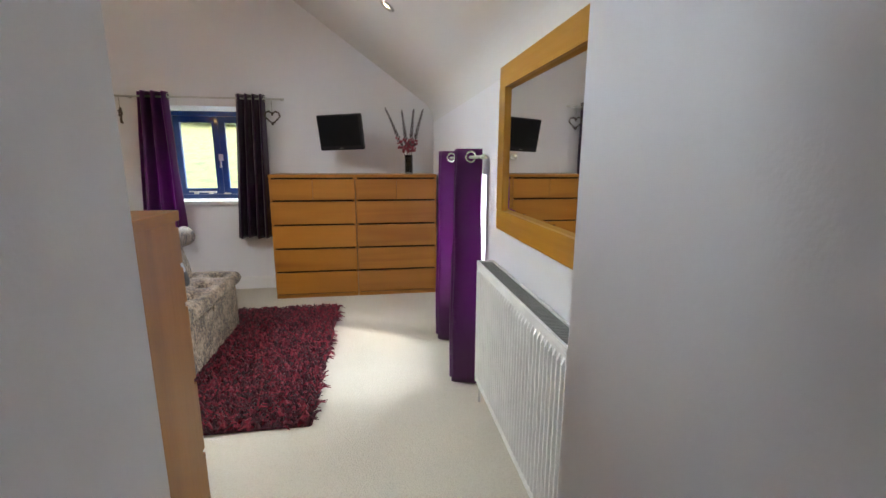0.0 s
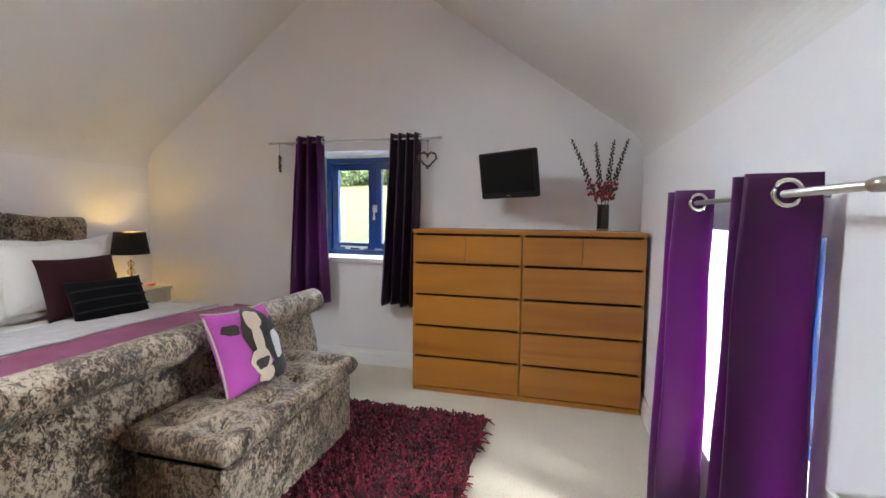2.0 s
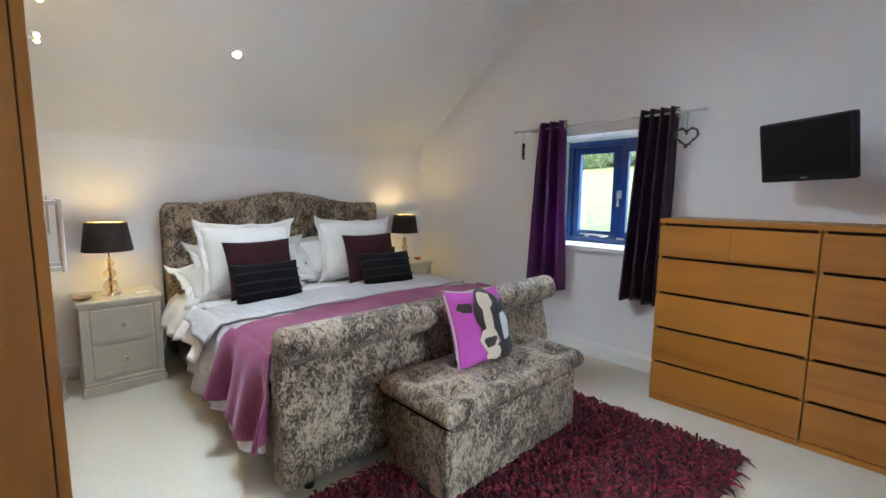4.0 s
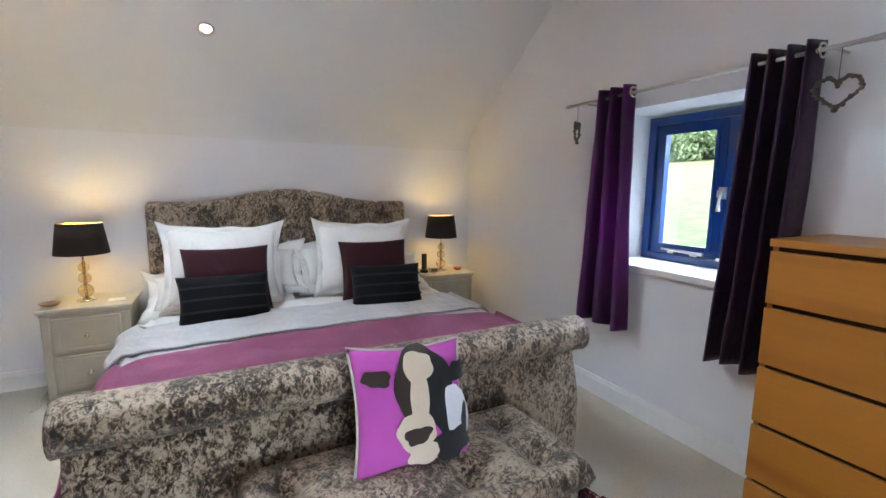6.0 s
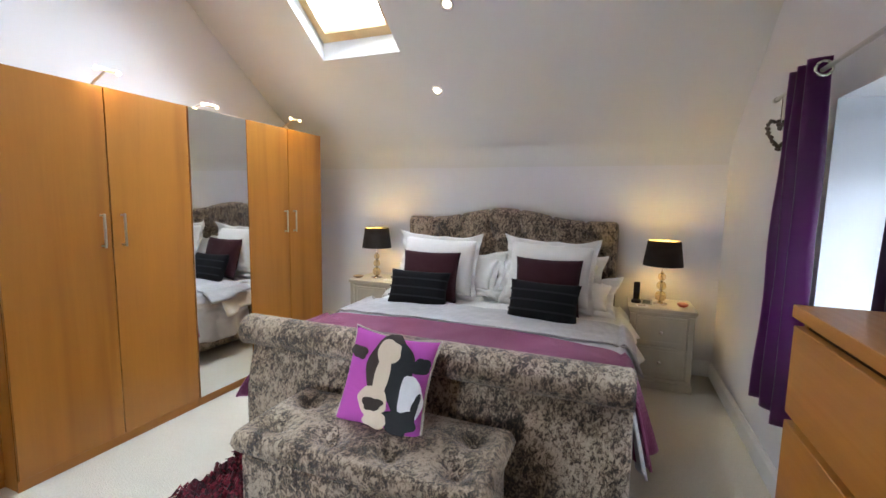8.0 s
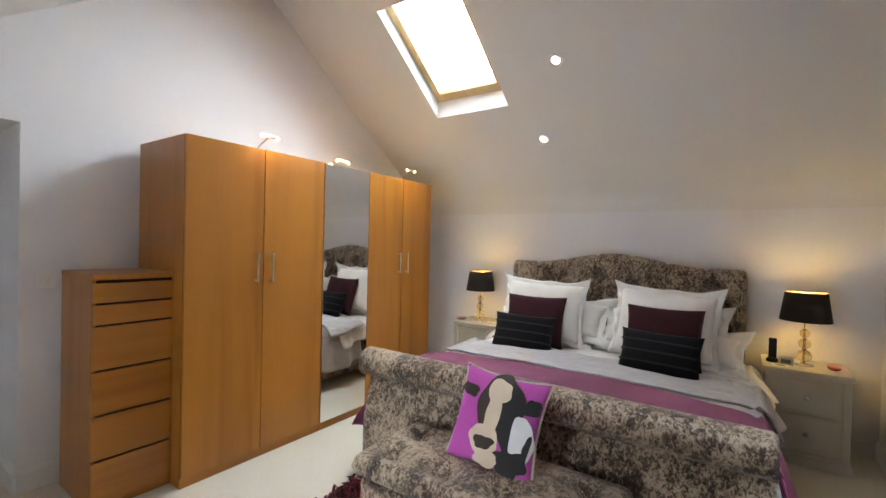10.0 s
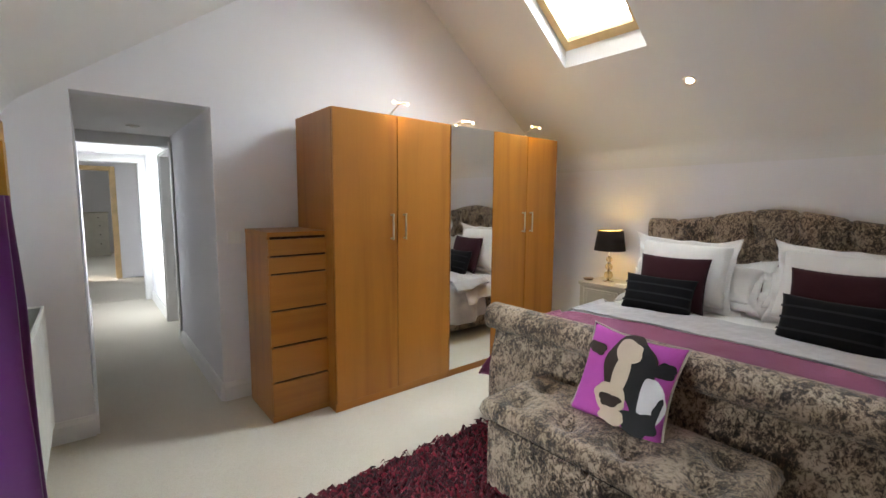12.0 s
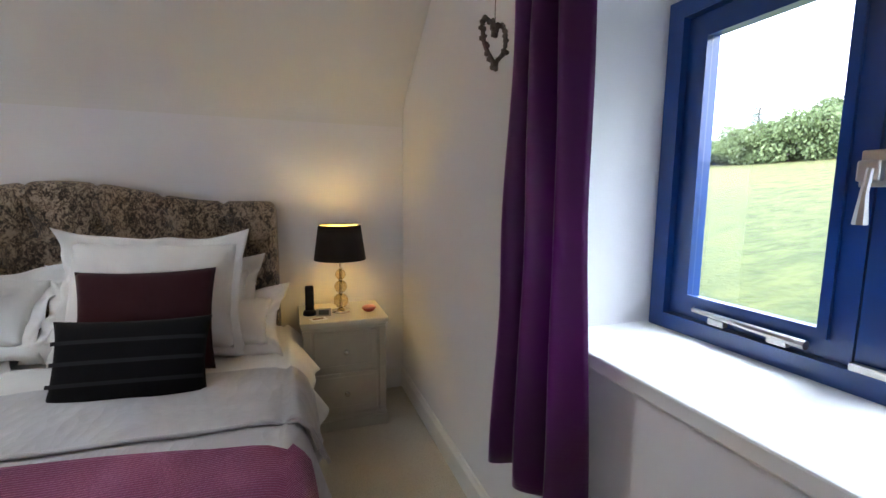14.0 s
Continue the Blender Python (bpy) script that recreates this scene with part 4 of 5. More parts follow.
def table_lamp(name, x, y, z):
    t = thing(name, pose(x, y, z), "lit lamp with black drum shade and stacked glass balls", "table lamp", "bedside lamps")
    part("base", lathe([(0.055, 0.0), (0.056, 0.008), (0.03, 0.016), (0.012, 0.022)], 24), CHROME, t, "round polished brass-toned foot", True)
    part("stem", lathe([(0.006, 0.02), (0.006, 0.345)], 10), CHROME, t)
    for k, (r, zc) in enumerate(((0.043, 0.066), (0.036, 0.150), (0.030, 0.222))):
        prof = [(max(0.006, r * math.cos(g)), zc + r * 1.02 * math.sin(g)) for g in [radians(q) for q in range(-80, 81, 16)]]
        part("glass_ball", lathe(prof, 18), CRYSTAL, t, "ribbed smoked glass ball", True)
        part("collar", lathe([(0.012, zc + r * 1.0), (0.014, zc + r * 1.0 + 0.004), (0.012, zc + r * 1.0 + 0.01)], 12), CHROME, t)
    def sh(u, v):
        g = u * 2 * math.pi
        zz, r = (0.312 + 0.200 * min(1, v * 2), 0.148 - 0.028 * min(1, v * 2)) if v <= 0.5 else (0.512 - 0.200 * (v * 2 - 1), 0.1175 + 0.028 * (v * 2 - 1))
        return (r * math.cos(g), r * math.sin(g), zz)
    part("shade", grid(40, 5, sh, close_u=True), SHADE, t, "black fabric drum shade", True)
    part("lining", lathe([(0.1445, 0.316), (0.1165, 0.508)], 40, caps=False), LINING, t, "pale gold shade lining", True)
    part("bulb", lathe([(0.012, 0.345), (0.022, 0.365), (0.024, 0.385), (0.010, 0.41)], 14), BULB, t, "lit bulb", True)
    lamp("bedside_bulb", 'POINT', (x, y, z + 0.424), 1.2, WARM, 0.03)
    return t


nightstand("bedside_cabinet", 6.81, "stone-grey painted two-drawer cabinet by the gable window")
nightstand("bedside_cabinet", 4.225, "stone-grey painted two-drawer cabinet by the wardrobe")
table_lamp("table_lamp", -1.97, 6.808, 0.639)
table_lamp("table_lamp", -1.97, 4.194, 0.639)

t = thing("cordless_phone", pose(-1.95, 6.63, 0.639), "black cordless phone upright in its charger", "telephone")
part("charger", lathe([(0.038, 0), (0.036, 0.02), (0.026, 0.03)], 16), BLACK_PLASTIC, t, "", True)
part("handset", box(-0.012, 0.012, -0.024, 0.024, 0.018, 0.17, 0.009, 3), BLACK_PLASTIC, t, "", True)
t = thing("alarm_clock", pose(-1.90, 6.705, 0.639, 0, 0, 80), "small silver alarm clock with a grey display", "clock")
part("case", box(-0.042, 0.042, -0.012, 0.018, 0, 0.048, 0.005), plain("silver_plastic", (0.55, 0.53, 0.47), 0.35), t)
part("display", box(-0.028, 0.028, -0.0135, -0.0115, 0.010, 0.038), plain("grey_display", (0.16, 0.17, 0.15), 0.25), t, "dark grey display")
t = thing("trinket_dish", pose(-1.93, 6.965, 0.639), "small coral-red round trinket dish", "dish")
part("bowl", lathe([(0.018, 0), (0.03, 0.006), (0.042, 0.022), (0.038, 0.023), (0.02, 0.012)], 18), plain("coral_glaze", (0.55, 0.13, 0.10), 0.25), t, "", True)
part("lid", lathe([(0.040, 0.022), (0.034, 0.032), (0.008, 0.037)], 18), plain("pale_coral_glaze", (0.62, 0.26, 0.20), 0.3), t, "", True)
t = thing("card", pose(-1.84, 6.67, 0.639, 0, 0, 15), "small white printed card lying flat", "card")
part("sheet", box(-0.03, 0.03, -0.045, 0.045, 0, 0.002), TRIM, t)
part("print", box(-0.016, 0.012, -0.03, 0.03, 0.0021, 0.0028), plain("brown_print", (0.25, 0.13, 0.08), 0.6), t, "brown printed bar")
t = thing("shell_dish", pose(-1.88, 4.03, 0.639), "low brown ceramic dish on the cabinet", "dish")
part("bowl", lathe([(0.025, 0), (0.045, 0.01), (0.056, 0.024), (0.052, 0.025), (0.03, 0.012)], 18), plain("brown_glaze", (0.30, 0.20, 0.12), 0.3), t, "", True)
t = thing("coaster", pose(-1.90, 4.365, 0.639, 0, 0, 8), "white square coaster with a pale picture", "coaster")
part("tile", box(-0.045, 0.045, -0.045, 0.045, 0, 0.007, 0.002), TRIM, t)
t = thing("power_cable", pose(0, 0, 0), "thin white cable trailing over the carpet", "cable")
part("cord", tube([(-2.22, 3.93, 0.06), (-2.10, 3.90, 0.02), (-1.96, 3.90, 0.006), (-1.86, 3.93, 0.006), (-1.80, 3.90, 0.006)], 0.004, 6), TRIM, t, "", True)

# ---- wall mirror ----
t = thing("wall_mirror", pose(0, 0, 0), "large wall mirror in a waxed oak frame above the radiator", "mirror")
ya, yb, za, zb, fw = 3.45, 4.565, 1.027, 1.785, 0.095
for nm, q, mat in (("frame_rail", (2.305, 2.347, ya, yb, za, za + fw), GOLD_OAK_Y), ("frame_rail", (2.305, 2.347, ya, yb, zb - fw, zb), GOLD_OAK_Y),
                   ("frame_stile", (2.303, 2.347, ya, ya + fw, za + fw, zb - fw), GOLD_OAK_Z), ("frame_stile", (2.303, 2.347, yb - fw, yb, za + fw, zb - fw), GOLD_OAK_Z)):
    part(nm, box(*q, 0.004), mat, t)
gy0, gy1, gz0, gz1 = ya + fw, yb - fw, za + fw, zb - fw
bw = 0.022
glass = part("glass", box(2.318, 2.336, gy0 + bw, gy1 - bw, gz0 + bw, gz1 - bw), MIRROR, t, "silvered mirror glass")
bm = slab([gy0, gy0 + bw, gy1 - bw, gy1], [gz0, gz0 + bw, gz1 - bw, gz1], [(gy0 + bw, gy1 - bw, gz0 + bw, gz1 - bw)],
          lambda u, v: (2.318 if gy0 < u < gy1 and gz0 < v < gz1 else 2.322, u, v), lambda u, v: (2.337, u, v))
part("bevel", bm, MIRROR, t, "bevelled mirror edge")
q = [gy0 - 0.004, gy0 + 0.003, gy1 - 0.003, gy1 + 0.004]
v = [gz0 - 0.004, gz0 + 0.003, gz1 - 0.003, gz1 + 0.004]
part("slip", slab(q, v, [(q[1], q[2], v[1], v[2])], lambda a, b: (2.3025, a, b), lambda a, b: (2.334, a, b)), GOLD_OAK_Y, t, "inner slip of the frame")

# ---- radiator ----
t = thing("radiator", pose(0, 0, 0), "white double-panel radiator with vertical flutes under the mirror", "radiator")
ra, rb, rz0, rz1 = 3.29, 4.657, 0.15, 0.834
nfl = 42


def flute(u, v):
    y = ra + 0.01 + u * (rb - ra - 0.02)
    ph = (u * nfl) % 1.0
    dent = 0.010 * (1 if 0.28 < ph < 0.72 else 0)
    z = [rz0, rz0 + 0.035, rz0 + 0.055, rz1 - 0.055, rz1 - 0.035, rz1][int(round(v * 5))]
    inner = 0.12 < v < 0.88 and 1 < round(v * 5) < 4
    return (2.238 - (dent if inner else 0.0), y, z)


part("front_panel", grid(nfl * 8 + 1, 6, flute), RAD_WHITE, t, "fluted white panel")
part("back_panel", box(2.246, 2.318, ra + 0.01, rb - 0.01, rz0, rz1 - 0.05), RAD_WHITE, t)
for y in (ra, rb - 0.012):
    part("side_cover", box(2.232, 2.322, y, y + 0.012, rz0, rz1 + 0.008, 0.003), RAD_WHITE, t)
for x in (2.232, 2.312):
    part("top_rail", box(x, x + 0.010, ra, rb, rz1 - 0.02, rz1 + 0.008, 0.002), RAD_WHITE, t)
gr = part("grille", box(2.242, 2.312, ra + 0.012, rb - 0.012, rz1 - 0.035, rz1 - 0.025), GREY_METAL, t, "grey top grille")
slot = None
for k in range(110):
    y = ra + 0.02 + k * (rb - ra - 0.04) / 110
    if slot is None:
        slot = part("grille_bar", box(2.243, 2.311, 0, 0.006, rz1 - 0.006, rz1 + 0.002), GREY_METAL, gr)
        slot.matrix_basis = Matrix.Translation((0, y, 0))
    else:
        o = slot.copy()
        scene.collection.objects.link(o)
        o.matrix_basis = Matrix.Translation((0, y, 0))
for y in (ra + 0.25, rb - 0.25):
    part("bracket", box(2.316, 2.349, y, y + 0.03, 0.3, 0.7), GREY_METAL, t)
bm = tube([(2.27, rb + 0.03, 0.0), (2.27, rb + 0.03, 0.15), (2.27, rb + 0.02, 0.175), (2.27, rb - 0.005, 0.18)], 0.008, 8)
part("pipe", bm, RAD_WHITE, t, "", True)
part("valve", lathe([(0.014, 0.15), (0.018, 0.16), (0.018, 0.205), (0.010, 0.215)], 14, at=(2.27, rb + 0.03, 0)), RAD_WHITE, t, "", True)

# ---- curtains and rods ----
def rod(name, p, q, label, brackets, wall_off):
    t = thing(name, pose(0, 0, 0), label, "curtain rod")
    part("bar", tube([p, q], 0.009, 10), STEEL, t, "", True)
    d = (Vector(q) - Vector(p)).normalized()
    for e, s in ((Vector(p), -1), (Vector(q), 1)):
        part("finial", tube([e, e + d * s * 0.03], [0.012, 0.0125], 12), STEEL, t, "", True)
    for b in brackets:
        c = Vector(p) + d * b
        bm = tube([c, c + Vector(wall_off)], 0.006, 8)
        part("bracket", bm, STEEL, t, "", True)
    return t


def curtain(name, along, top0, top1, bot0, bot1, z0, z1, depth, folds, material, label, group, tabs=2, phase=0.0, plane=7.125):
    """A gathered eyelet curtain; along is 'x' or 'y', the spans are at the rod and at the hem."""
    t = thing(name, pose(0, 0, 0), label, "curtain", group)

    def f(u, v):
        s = top0 + (top1 - top0) * u
        e = bot0 + (bot1 - bot0) * u
        a = s + (e - s) * v
        w = math.sin(u * folds * 2 * math.pi + phase + 0.8 * v * noise.noise(Vector((u * 4, v * 1.5, phase))))
        off = depth * w * (1.0 + 0.25 * v) + 0.012 * noise.noise(Vector((u * 6, v * 4, phase + 3)))
        z = z1 + (z0 - z1) * v - 0.010 * math.sin(u * 9 + phase) * v
        return (a, plane + off, z) if along == 'x' else (plane + off, a, z)
    ob = part("fabric", grid(folds * 22, 40, f), material, t, smooth=True)
    so = ob.modifiers.new("thickness", 'SOLIDIFY')
    so.thickness, so.offset = 0.003, 0.0
    zr = z1 - 0.045
    for _ in range(tabs):
        if along == 'x':
            pts = [(top1 + 0.005, 7.12 + 0.026 * math.cos(g), zr + 0.026 * math.sin(g)) for g in [2 * math.pi * i / 20 for i in range(20)]]
        else:
            pts = [(2.24 + 0.028 * math.cos(g), top0 + 0.004, zr + 0.028 * math.sin(g)) for g in [2 * math.pi * i / 20 for i in range(20)]]
        part("eyelet", tube(pts, 0.006, 8, closed=True), CHROME, t, "polished steel eyelet ring", True)
    return t


rod("curtain_rod", (-0.70, 7.12, 1.942), (0.82, 7.12, 1.942), "slim brushed steel curtain rod over the gable window", (0.12, 1.40), (0, 0.135, 0))
curtain("curtain", 'x', -0.475, -0.205, -0.58, -0.16, 0.56, 1.99, 0.046, 3, CURTAIN, "purple faux-silk eyelet curtain drawn aside, shot with light", "gable window curtains", 1, 0.4)
curtain("curtain", 'x', 0.395, 0.665, 0.31, 0.645, 0.575, 1.985, 0.04, 4, CURTAIN_SHADED, "purple eyelet curtain drawn aside, coloured darker as its shaded side", "gable window curtains", 1, 1.2)
rod("curtain_rod", (2.24, 4.61, 1.378), (2.24, 5.86, 1.378), "brushed steel curtain rod over the low window", (0.33, 1.16), (0.11, 0, 0))
curtain("curtain", 'y', 4.875, 5.03, 4.86, 5.03, 0.02, 1.425, 0.068, 2, CURTAIN, "dark purple floor-length eyelet curtain", "low window curtains", 1, 1.57, 2.232)
curtain("curtain", 'y', 5.50, 5.74, 5.50, 5.76, 0.02, 1.425, 0.056, 2, CURTAIN, "bright purple floor-length faux-silk curtain, lit from behind", "low window curtains", 1, 1.57, 2.228)


# ---- heart ornaments ----
TWIG = plain("woven_twig", (0.10, 0.075, 0.06), 0.8, vary=0.3, scale=60)
rr = random.Random(9)
for x, turn, lab in ((0.732, 12, "woven twig heart hanging from the rod by string"), (-0.625, 122, "beaded twig heart hanging from the rod by string")):
    t = thing("heart_ornament", pose(x, 7.12, 1.765, 0, 0, turn), lab, "ornament", "hanging hearts")
    pts = []
    for k in range(36):
        g = 2 * math.pi * k / 36
        pts.append((0.0043 * 16 * math.sin(g) ** 3, 0.004 * math.sin(5 * g), 0.0043 * (13 * math.cos(g) - 5 * math.cos(2 * g) - 2 * math.cos(3 * g) - math.cos(4 * g)) + 0.01))
    part("wreath", tube(pts, 0.0065, 7, closed=True), TWIG, t, "", True)
    bm = bmesh.new()
    for p in pts:
        for _ in range(2):
            c = Vector(p) + Vector((rr.uniform(-.006, .006), rr.uniform(-.006, .006), rr.uniform(-.006, .006)))
            bmesh.ops.create_icosphere(bm, subdivisions=1, radius=rr.uniform(0.005, 0.009), matrix=Matrix.Translation(c))
    tagged(part("twig_tuft", bm, TWIG, t, "", True), kind="stuff")
    part("string", tube([(0, 0, 0.038), (0, 0, 0.177)], 0.0015, 5), TWIG, t)

# ---- television ----
t = thing("television", pose(1.385, 6.95, 1.625) @ pose(0, 0, 0, 0, 0, -24) @ pose(0, 0, 0, 9, 0, 0) @ pose(0, 0, 0, 0, -1.5, 0), "small black flat-screen television on a wall bracket", "television")
part("case", box(-0.235, 0.235, 0.0, 0.05, -0.17, 0.17, 0.012, 3), BLACK_PLASTIC, t)
part("screen", box(-0.215, 0.215, -0.002, 0.004, -0.128, 0.155), SCREEN, t, "glossy black screen")
part("badge", box(-0.018, 0.018, -0.002, 0.002, -0.153, -0.147), GREY_METAL, t, "small grey maker's mark")
part("bracket", box(-0.04, 0.04, 0.045, 0.11, -0.05, 0.05, 0.004), BLACK_PLASTIC, t)
part("arm", tube([(0, 0.10, 0), (-0.09, 0.30, -0.04)], 0.014, 8), BLACK_PLASTIC, t)

# ---- vase with foxglove stems ----
t = thing("vase", pose(2.065, 7.06, 1.226), "smoked glass cylinder vase with dried flower spikes", "vase")
part("glass", lathe([(0.040, 0.0), (0.041, 0.004), (0.041, 0.19), (0.037, 0.19), (0.036, 0.02), (0.002, 0.018)], 28), VASE_GLASS, t, "", True)
part("pebbles", lathe([(0.034, 0.021), (0.034, 0.05), (0.02, 0.056)], 18), plain("black_gravel", (0.02, 0.02, 0.02), 0.5), t, "dark gravel filling")
STEM = plain("dry_stem", (0.06, 0.035, 0.025), 0.8)
BUD = plain("dark_bud", (0.045, 0.032, 0.035), 0.8, vary=0.3, scale=50)
PETAL = cloth("dusky_red_petal", (0.30, 0.02, 0.05))
fr = random.Random(12)
for k, (dx, dy, hgt) in enumerate(((-0.235, -0.03, 0.655), (-0.065, 0.03, 0.64), (0.055, -0.02, 0.645), (0.155, 0.02, 0.655))):
    def path(s, dx=dx, dy=dy, hgt=hgt):
        return Vector((dx * (s ** 1.25), dy * s, 0.03 + (hgt - 0.03) * s))
    st = part("flower_spike", tube([path(i / 12) for i in range(13)], [0.0035 - 0.0015 * i / 12 for i in range(13)], 6), STEM, t, "dried foxglove-like spike", True)
    bm, pm = bmesh.new(), bmesh.new()
    for i in range(46):
        s = 0.36 + 0.64 * i / 46
        p = path(s)
        g = i * 2.4
        r = 0.017 * (1.05 - s) + 0.006
        if s < 0.54 and i % 2 == 0:
            for j in range(2):
                q = p + Vector((math.cos(g + j) * 0.024, math.sin(g + j) * 0.024, fr.uniform(-0.03, 0.0)))
                m = Matrix.Translation(q) @ Euler((fr.uniform(-1, 1), fr.uniform(-1, 1), g)).to_matrix().to_4x4() @ Matrix.Diagonal((1, 0.75, 1.4, 1))
                bmesh.ops.create_icosphere(pm, subdivisions=1, radius=fr.uniform(0.009, 0.016), matrix=m)
        else:
            q = p + Vector((math.cos(g) * r, math.sin(g) * r, 0))
            bmesh.ops.create_icosphere(bm, subdivisions=1, radius=0.0055 + 0.007 * (1 - s), matrix=Matrix.Translation(q) @ Matrix.Diagonal((1, 1, 1.5, 1)))
    tagged(part("bud_cluster", bm, BUD, st, "small dark buds", True), kind="stuff")
    tagged(part("petal_cluster", pm, PETAL, st, "dusky red petals", True), kind="stuff")


# ---- spotlights, switch ----
DISC = glowing("lit_spotlight", (1.0, 0.82, 0.52), 5.0)
OFF = plain("spot_glass", (0.30, 0.29, 0.27), 0.2)
tilt_w, tilt_e = -math.degrees(math.atan(RISE)), math.degrees(math.atan(RISE))


def downlight(x, y, z, tilt, lit=True):
    t = thing("spotlight", pose(x, y, z, 0, tilt, 0) @ pose(0, 0, -0.010), "recessed round spotlight with a steel rim" + (", lit" if lit else ", unlit"), "spotlight", "recessed spotlights")
    part("rim", lathe([(0.050, 0.004), (0.049, -0.005), (0.040, -0.008), (0.033, 0.002)], 24, caps=False), STEEL, t, "steel rim", True)
    part("reflector", lathe([(0.034, 0.001), (0.028, 0.006), (0.020, 0.009)], 20, caps=False), CHROME, t, "bright reflector ring", True)
    part("lens", lathe([(0.027, 0.004), (0.020, 0.001), (0.003, 0.0)], 20), DISC if lit else OFF, t, "glowing lamp face" if lit else "dark lamp face", True)
    if lit:
        m = pose(x, y, z, 0, tilt, 0)
        lamp("spot_lamp", 'SPOT', m @ Vector((0, 0, -0.03)), 1.6, WHITE, 0.03, m @ Vector((0, 0, -1)), 110)
    return t


downlight(-1.60, 4.99, zs(-1.60), tilt_w)
downlight(-1.03, 5.29, zs(-1.03), tilt_w)
downlight(1.815, 5.33, ZE + RISE * (X1 - 1.815), tilt_e)
downlight(1.68, 2.0, OPZ, 0, False)
t = thing("light_switch", pose(1.235, Y0 + 0.001, 1.16), "white plastic double light switch", "switch")
part("plate", box(-0.043, 0.043, 0, 0.009, -0.043, 0.043, 0.003), TRIM, t) 
for x in (-0.018, 0.018):
    part("rocker", box(x - 0.011, x + 0.011, 0.008, 0.014, -0.018, 0.018, 0.002), TRIM, t)

# ---- picture cushion on the bench: an abstract of cream, brown and black patches ----
pc = cushion("cushion", pose(0.275, 5.56, 0.655) @ pose(0, 0, 0, 0, 0, 90) @ pose(0, 0, 0, -22, 0, 0) @ pose(0, 0, 0, 0, 3, 0), 0.42, 0.42, 0.13, MAGENTA, "magenta cushion printed with cream and dark patches", "cushion", pinch=0.11)
CREAM_F, BROWN_F, INK_F = cloth("cream_print", (0.60, 0.48, 0.36)), cloth("brown_black_print", (0.035, 0.020, 0.014)), cloth("black_print", (0.012, 0.012, 0.014))
WHITE_F = cloth("white_print", (0.64, 0.62, 0.64))


def patch(name, cx, cz, rx, rz, turn, lift, material, label, wob=0.10, seed=1):
    """A printed patch that follows the cushion's bulge."""
    ca, sa = math.cos(radians(turn)), math.sin(radians(turn))

    def f(u, v):
        g = u * 2 * math.pi
        r = v * (1 + wob * noise.noise(Vector((math.cos(g) * 1.5, math.sin(g) * 1.5, seed))) * 2)
        px, pz = r * rx * math.cos(g), r * rz * math.sin(g)
        x, z = cx + px * ca - pz * sa, cz + px * sa + pz * ca
        a, b = max(-0.995, min(0.995, x / 0.212)), max(-0.995, min(0.995, z / 0.212))
        th = 0.065 * ((1 - abs(a) ** 2.6) * (1 - abs(b) ** 2.6)) ** 0.42 * 1.06
        return (x, -th - lift, z)
    part(name, grid(30, 8, f, close_u=True), material, pc, label, True)


patch("print_patch", 0.028, 0.06, 0.105, 0.135, 0, 0.004, BROWN_F, "dark brown printed patch", 0.08, 2)
patch("print_patch", 0.085, 0.03, 0.055, 0.145, 8, 0.0052, INK_F, "black printed patch", 0.12, 12)
patch("print_patch", -0.130, 0.100, 0.052, 0.027, -12, 0.0046, BROWN_F, "dark brown printed patch", 0.2, 13)
patch("print_patch", 0.158, 0.095, 0.046, 0.030, 22, 0.0046, INK_F, "black printed patch", 0.2, 3)
patch("print_patch", 0.145, -0.045, 0.052, 0.090, 6, 0.0058, WHITE_F, "white printed patch", 0.15, 5)
patch("print_patch", 0.115, -0.135, 0.070, 0.055, 12, 0.0064, INK_F, "black printed patch", 0.25, 7)
patch("print_patch", 0.172, -0.075, 0.014, 0.060, -8, 0.0070, INK_F, "black printed patch", 0.2, 6)
patch("print_patch", 0.012, 0.125, 0.060, 0.050, 0, 0.0066, CREAM_F, "cream printed patch", 0.15, 8)
patch("print_patch", 0.004, 0.020, 0.032, 0.110, -3, 0.0070, CREAM_F, "cream printed patch", 0.12, 9)
patch("print_patch", 0.012, -0.150, 0.055, 0.036, 5, 0.0070, CREAM_F, "cream printed patch", 0.2, 14)
patch("print_patch", -0.012, -0.080, 0.074, 0.058, 4, 0.0078, CREAM_F, "cream printed patch", 0.12, 10)
patch("print_patch", -0.012, -0.092, 0.046, 0.030, 4, 0.0086, BROWN_F, "dark brown printed patch", 0.25, 11)

LINEN = cloth("beige_linen", (0.50, 0.45, 0.37))
edge = []
for k in range(64):
    g = k / 16
    s, q = int(g) % 4, g - int(g)
    a, b = [(-1 + 2 * q, -1), (1, -1 + 2 * q), (1 - 2 * q, 1), (-1, 1 - 2 * q)][s]
    edge.append((a * 0.212 * (1 - 0.11 * (1 - b * b) * abs(a) ** 3), 0.0, b * 0.212 * (1 - 0.11 * (1 - a * a) * abs(b) ** 3)))
part("piping", tube(edge, 0.005, 6, closed=True), LINEN, pc, "beige linen piped edge", True)

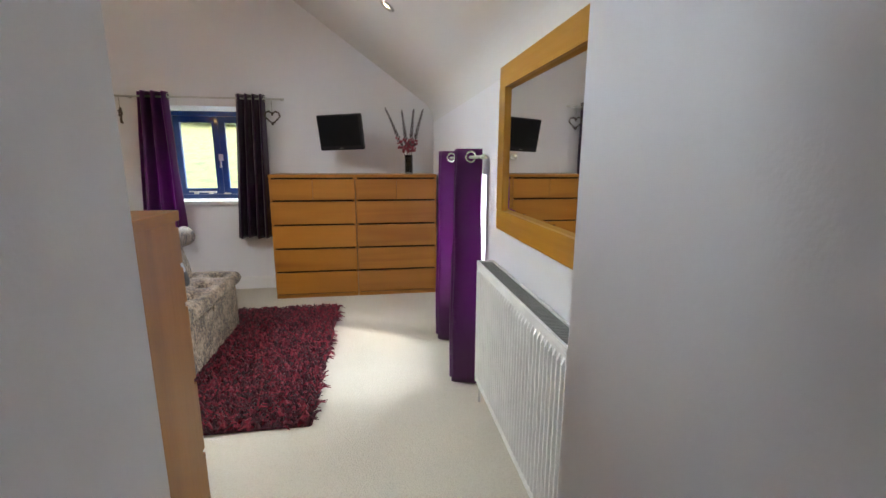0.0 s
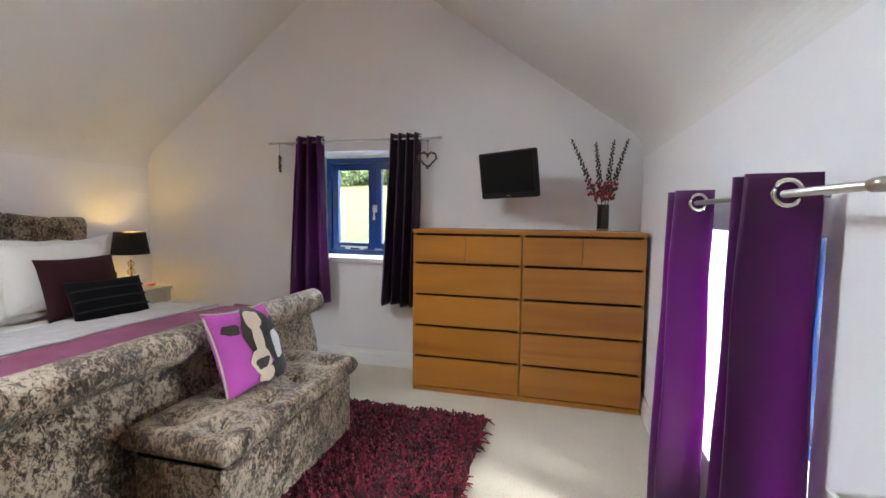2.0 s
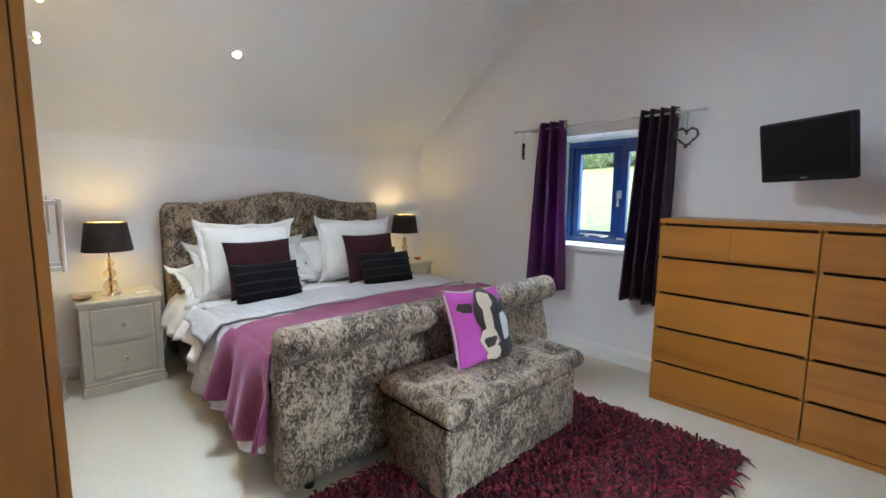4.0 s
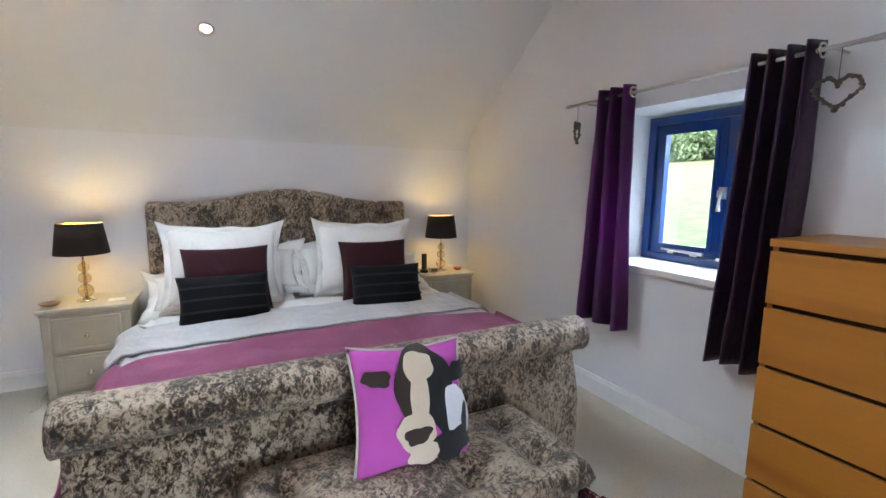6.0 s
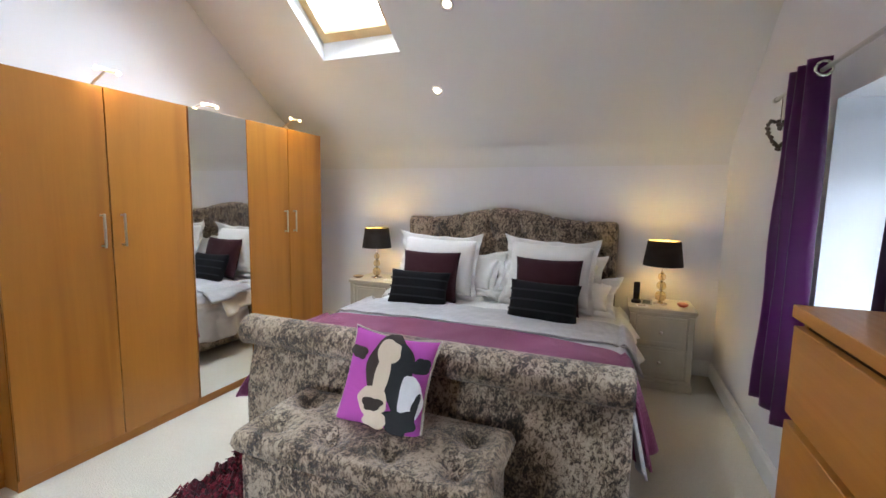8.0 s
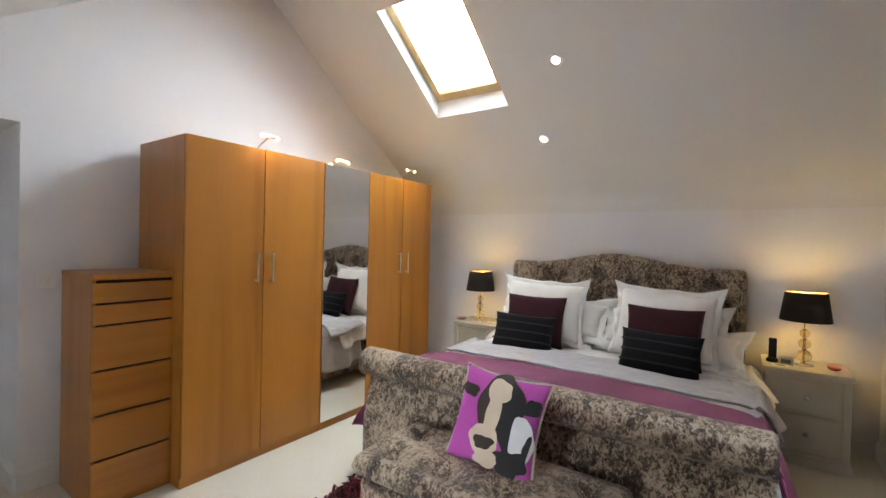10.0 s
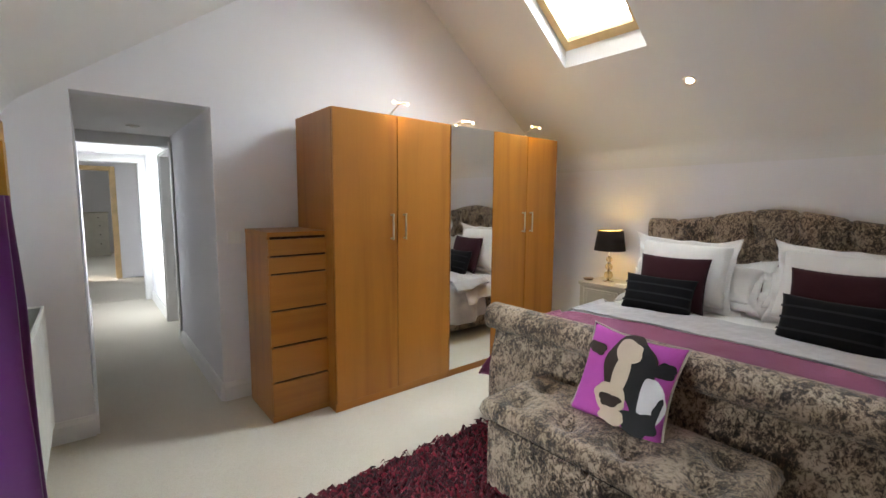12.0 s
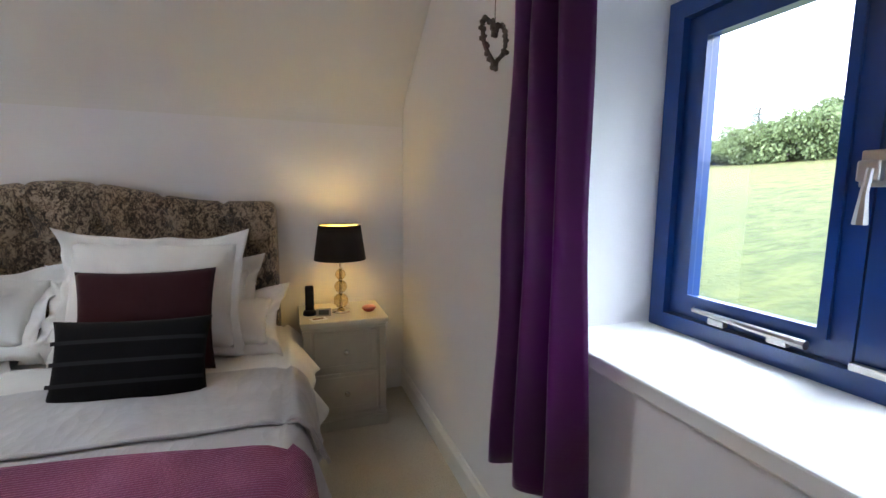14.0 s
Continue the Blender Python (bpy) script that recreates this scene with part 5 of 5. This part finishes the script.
# ---- far room's chest ----
def far_chest():
    t = thing("painted_chest", pose(1.97, -7.9, 0.004), "cream painted four-drawer chest in the far room", "chest of drawers")
    w, d, h = 0.78, 0.42, 1.10
    part("body", box(-w / 2 + 0.02, w / 2 - 0.02, 0.0, d, 0.06, h - 0.03, 0.004), STONE_PAINT, t)
    part("top", box(-w / 2, w / 2, -0.005, d + 0.02, h - 0.03, h, 0.008), STONE_PAINT, t)
    part("plinth", box(-w / 2, w / 2, 0, d + 0.012, 0.0, 0.07, 0.004), STONE_PAINT, t)
    z = h - 0.05
    for hh, n in ((0.17, 2), (0.23, 1), (0.23, 1), (0.23, 1)):
        for k in range(n):
            ww = (w - 0.08) / n
            x0 = -w / 2 + 0.04 + k * ww
            dr = part("drawer", box(x0 + 0.006, x0 + ww - 0.006, d - 0.002, d + 0.014, z - hh + 0.012, z - 0.006, 0.003), STONE_PAINT, t)
            for kx in ([x0 + ww / 2] if n == 2 else [x0 + ww * 0.22, x0 + ww * 0.78]):
                part("knob", lathe([(0.006, 0), (0.006, 0.01), (0.015, 0.018), (0.012, 0.026)], 12), RECESS, dr, "dark wooden knob", True, pose(kx, d + 0.014, z - hh / 2, -90, 0, 0))
        z -= hh
    return t


far_chest()

# ---- outdoors ----
def meadow_material():
    m = Mat("field", 0.95)
    tc = m.node("ShaderNodeTexCoord").outputs["Object"]
    y = m.node("ShaderNodeSeparateXYZ", Vector=tc).outputs["Y"]
    wob = m.math('ADD', y, m.math('MULTIPLY', m.math('SUBTRACT', m.noise(0.25, 4), 0.5), 3.0))
    f = m.math('DIVIDE', wob, 80.0)
    col = m.ramp(f, [(0.11, (0.18, 0.15, 0.04)), (0.14, (0.115, 0.13, 0.040)), (0.19, (0.125, 0.145, 0.050)), (0.30, (0.155, 0.165, 0.060)), (0.36, (0.19, 0.185, 0.06)), (0.9, (0.20, 0.19, 0.065))])
    clump = m.ramp(m.noise(2.2, 8, 0.5, (1, 0.4, 1), 0.75), [(0.40, (0, 0, 0)), (0.62, (1, 1, 1))])
    col = m.mix(m.math('MULTIPLY', clump, 0.85), col, (0.045, 0.072, 0.024))
    m.set("Base Color", col)
    m.bump(m.noise(9, 5), 0.8, 0.1)
    return m.m


def ground_z(x, y):
    d = max(0.0, y - 9)
    return -0.45 + 0.118 * min(d, 75) + 0.15 * noise.noise(Vector((x * 0.05, y * 0.05, 2)))


def ring(u, v):
    g = 2 * math.pi * u
    r = 0.5 + 5.5 * (v * 20) if v < 0.05 else 6 + 1500 * ((v - 0.05) / 0.95) ** 3.2
    x, y = r * math.cos(g), 4 + r * math.sin(g)
    return (x, y, ground_z(x, y) if r > 0.6 else -0.45)


ground = structure(part("ground", grid(96, 60, ring, close_u=True), meadow_material(), smooth=True), "rough grass and pale meadow rising to a hedge", "ground")


def foliage_material(name, lo, hi):
    m = Mat(name, 0.75)
    isl = m.node("ShaderNodeNewGeometry").outputs["Random Per Island"]
    m.set("Base Color", m.ramp(isl, [(0.0, lo), (1.0, hi)]))
    m.bump(m.noise(30, 2), 0.2, 0.01)
    return m.m


# leaf greens paled: the haze over the distant hedge is mixed into the colour
LEAF = foliage_material("hazed_hedge_leaves", (0.11, 0.16, 0.07), (0.24, 0.31, 0.15))
FIR = foliage_material("fir_needles", (0.05, 0.085, 0.055), (0.10, 0.15, 0.09))
BARK = plain("bark", (0.10, 0.075, 0.05), 0.9, vary=0.3)


def leaf_cloud(blobs, n, size, rng):
    """Many small leaf quads scattered through overlapping lumps."""
    vs, fs = [], []
    tot = sum(b[3] ** 2 for b in blobs)
    for cx, cy, cz, r, sq in blobs:
        for _ in range(int(n * r * r / tot)):
            d = Vector((rng.gauss(0, 1), rng.gauss(0, 1), rng.gauss(0, 1))).normalized() * r * rng.uniform(0.55, 1.05)
            c = Vector((cx + d.x, cy + d.y, cz + d.z * sq))
            e = Euler((rng.uniform(0, 3), rng.uniform(0, 3), rng.uniform(0, 3))).to_matrix()
            s = size * rng.uniform(0.6, 1.3)
            k = len(vs)
            vs += [tuple(c + e @ Vector(q)) for q in ((-s, -s * 0.6, 0), (s, -s * 0.6, 0), (s * 0.8, s * 0.6, s * 0.2), (-s * 0.8, s * 0.6, s * 0.1))]
            fs.append((k, k + 1, k + 2, k + 3))
    me = bpy.data.meshes.new("crown")
    me.from_pydata(vs, [], fs)
    return me


def tree(x, y, h, w, seed, label, conifer=False, leaves=5000):
    rng = random.Random(seed)
    z = ground_z(x, y) - 0.1
    t = thing("tree", pose(x, y, z), label, "tree", "trees beyond the field")
    bm = tube([(0, 0, 0), (0.1, 0.05, h * 0.35), (0.0, 0.1, h * 0.85)], [w * 0.06, w * 0.045, w * 0.012], 8)
    for k in range(6):
        g, zz = k * 1.1, h * (0.3 + 0.08 * k)
        tube([(0.05, 0.05, zz), (math.cos(g) * w * 0.35, math.sin(g) * w * 0.35, zz + h * 0.14)], [w * 0.022, w * 0.006], 6, bm)
    part("trunk", bm, BARK, t, "", True)
    if conifer:
        blobs = [(0, 0, h * (0.2 + 0.8 * k / 9), w * 0.5 * (1.02 - k / 9), 0.45) for k in range(9)]
    else:
        blobs = [(rng.uniform(-.32, .32) * w, rng.uniform(-.32, .32) * w, h * rng.uniform(0.12, 0.84), w * rng.uniform(0.09, 0.18), 0.85) for _ in range(44)]
    me = leaf_cloud(blobs, int(leaves * 2.4), w * 0.015, rng)
    me.materials.append(FIR if conifer else LEAF)
    o = new("crown", me)
    o.parent = t
    return t


tr = random.Random(21)
tree(-37.3, 60.0, 7.8, 3.6, 5, "dark fir rising over the hedge", True, 3000)
tree(-30.0, 62.0, 7.0, 7.5, 6, "broad leafy tree behind the hedge", False, 7000)
tree(-24.0, 66.0, 6.8, 7.0, 7, "broad leafy tree behind the hedge", False, 6000)
for k in range(26):
    tree(-66 + k * 3.6 + tr.uniform(-1.2, 1.2), 60 + tr.uniform(-3, 5) - abs(k - 13) * 0.4, tr.uniform(2.6, 4.6), tr.uniform(7.0, 10), 30 + k, "bushy green hedgerow tree", False, 5000)
tree(-13.5, 1.6, 10.5, 4.5, 91, "slim leafy tree beyond the roof", False, 3000)
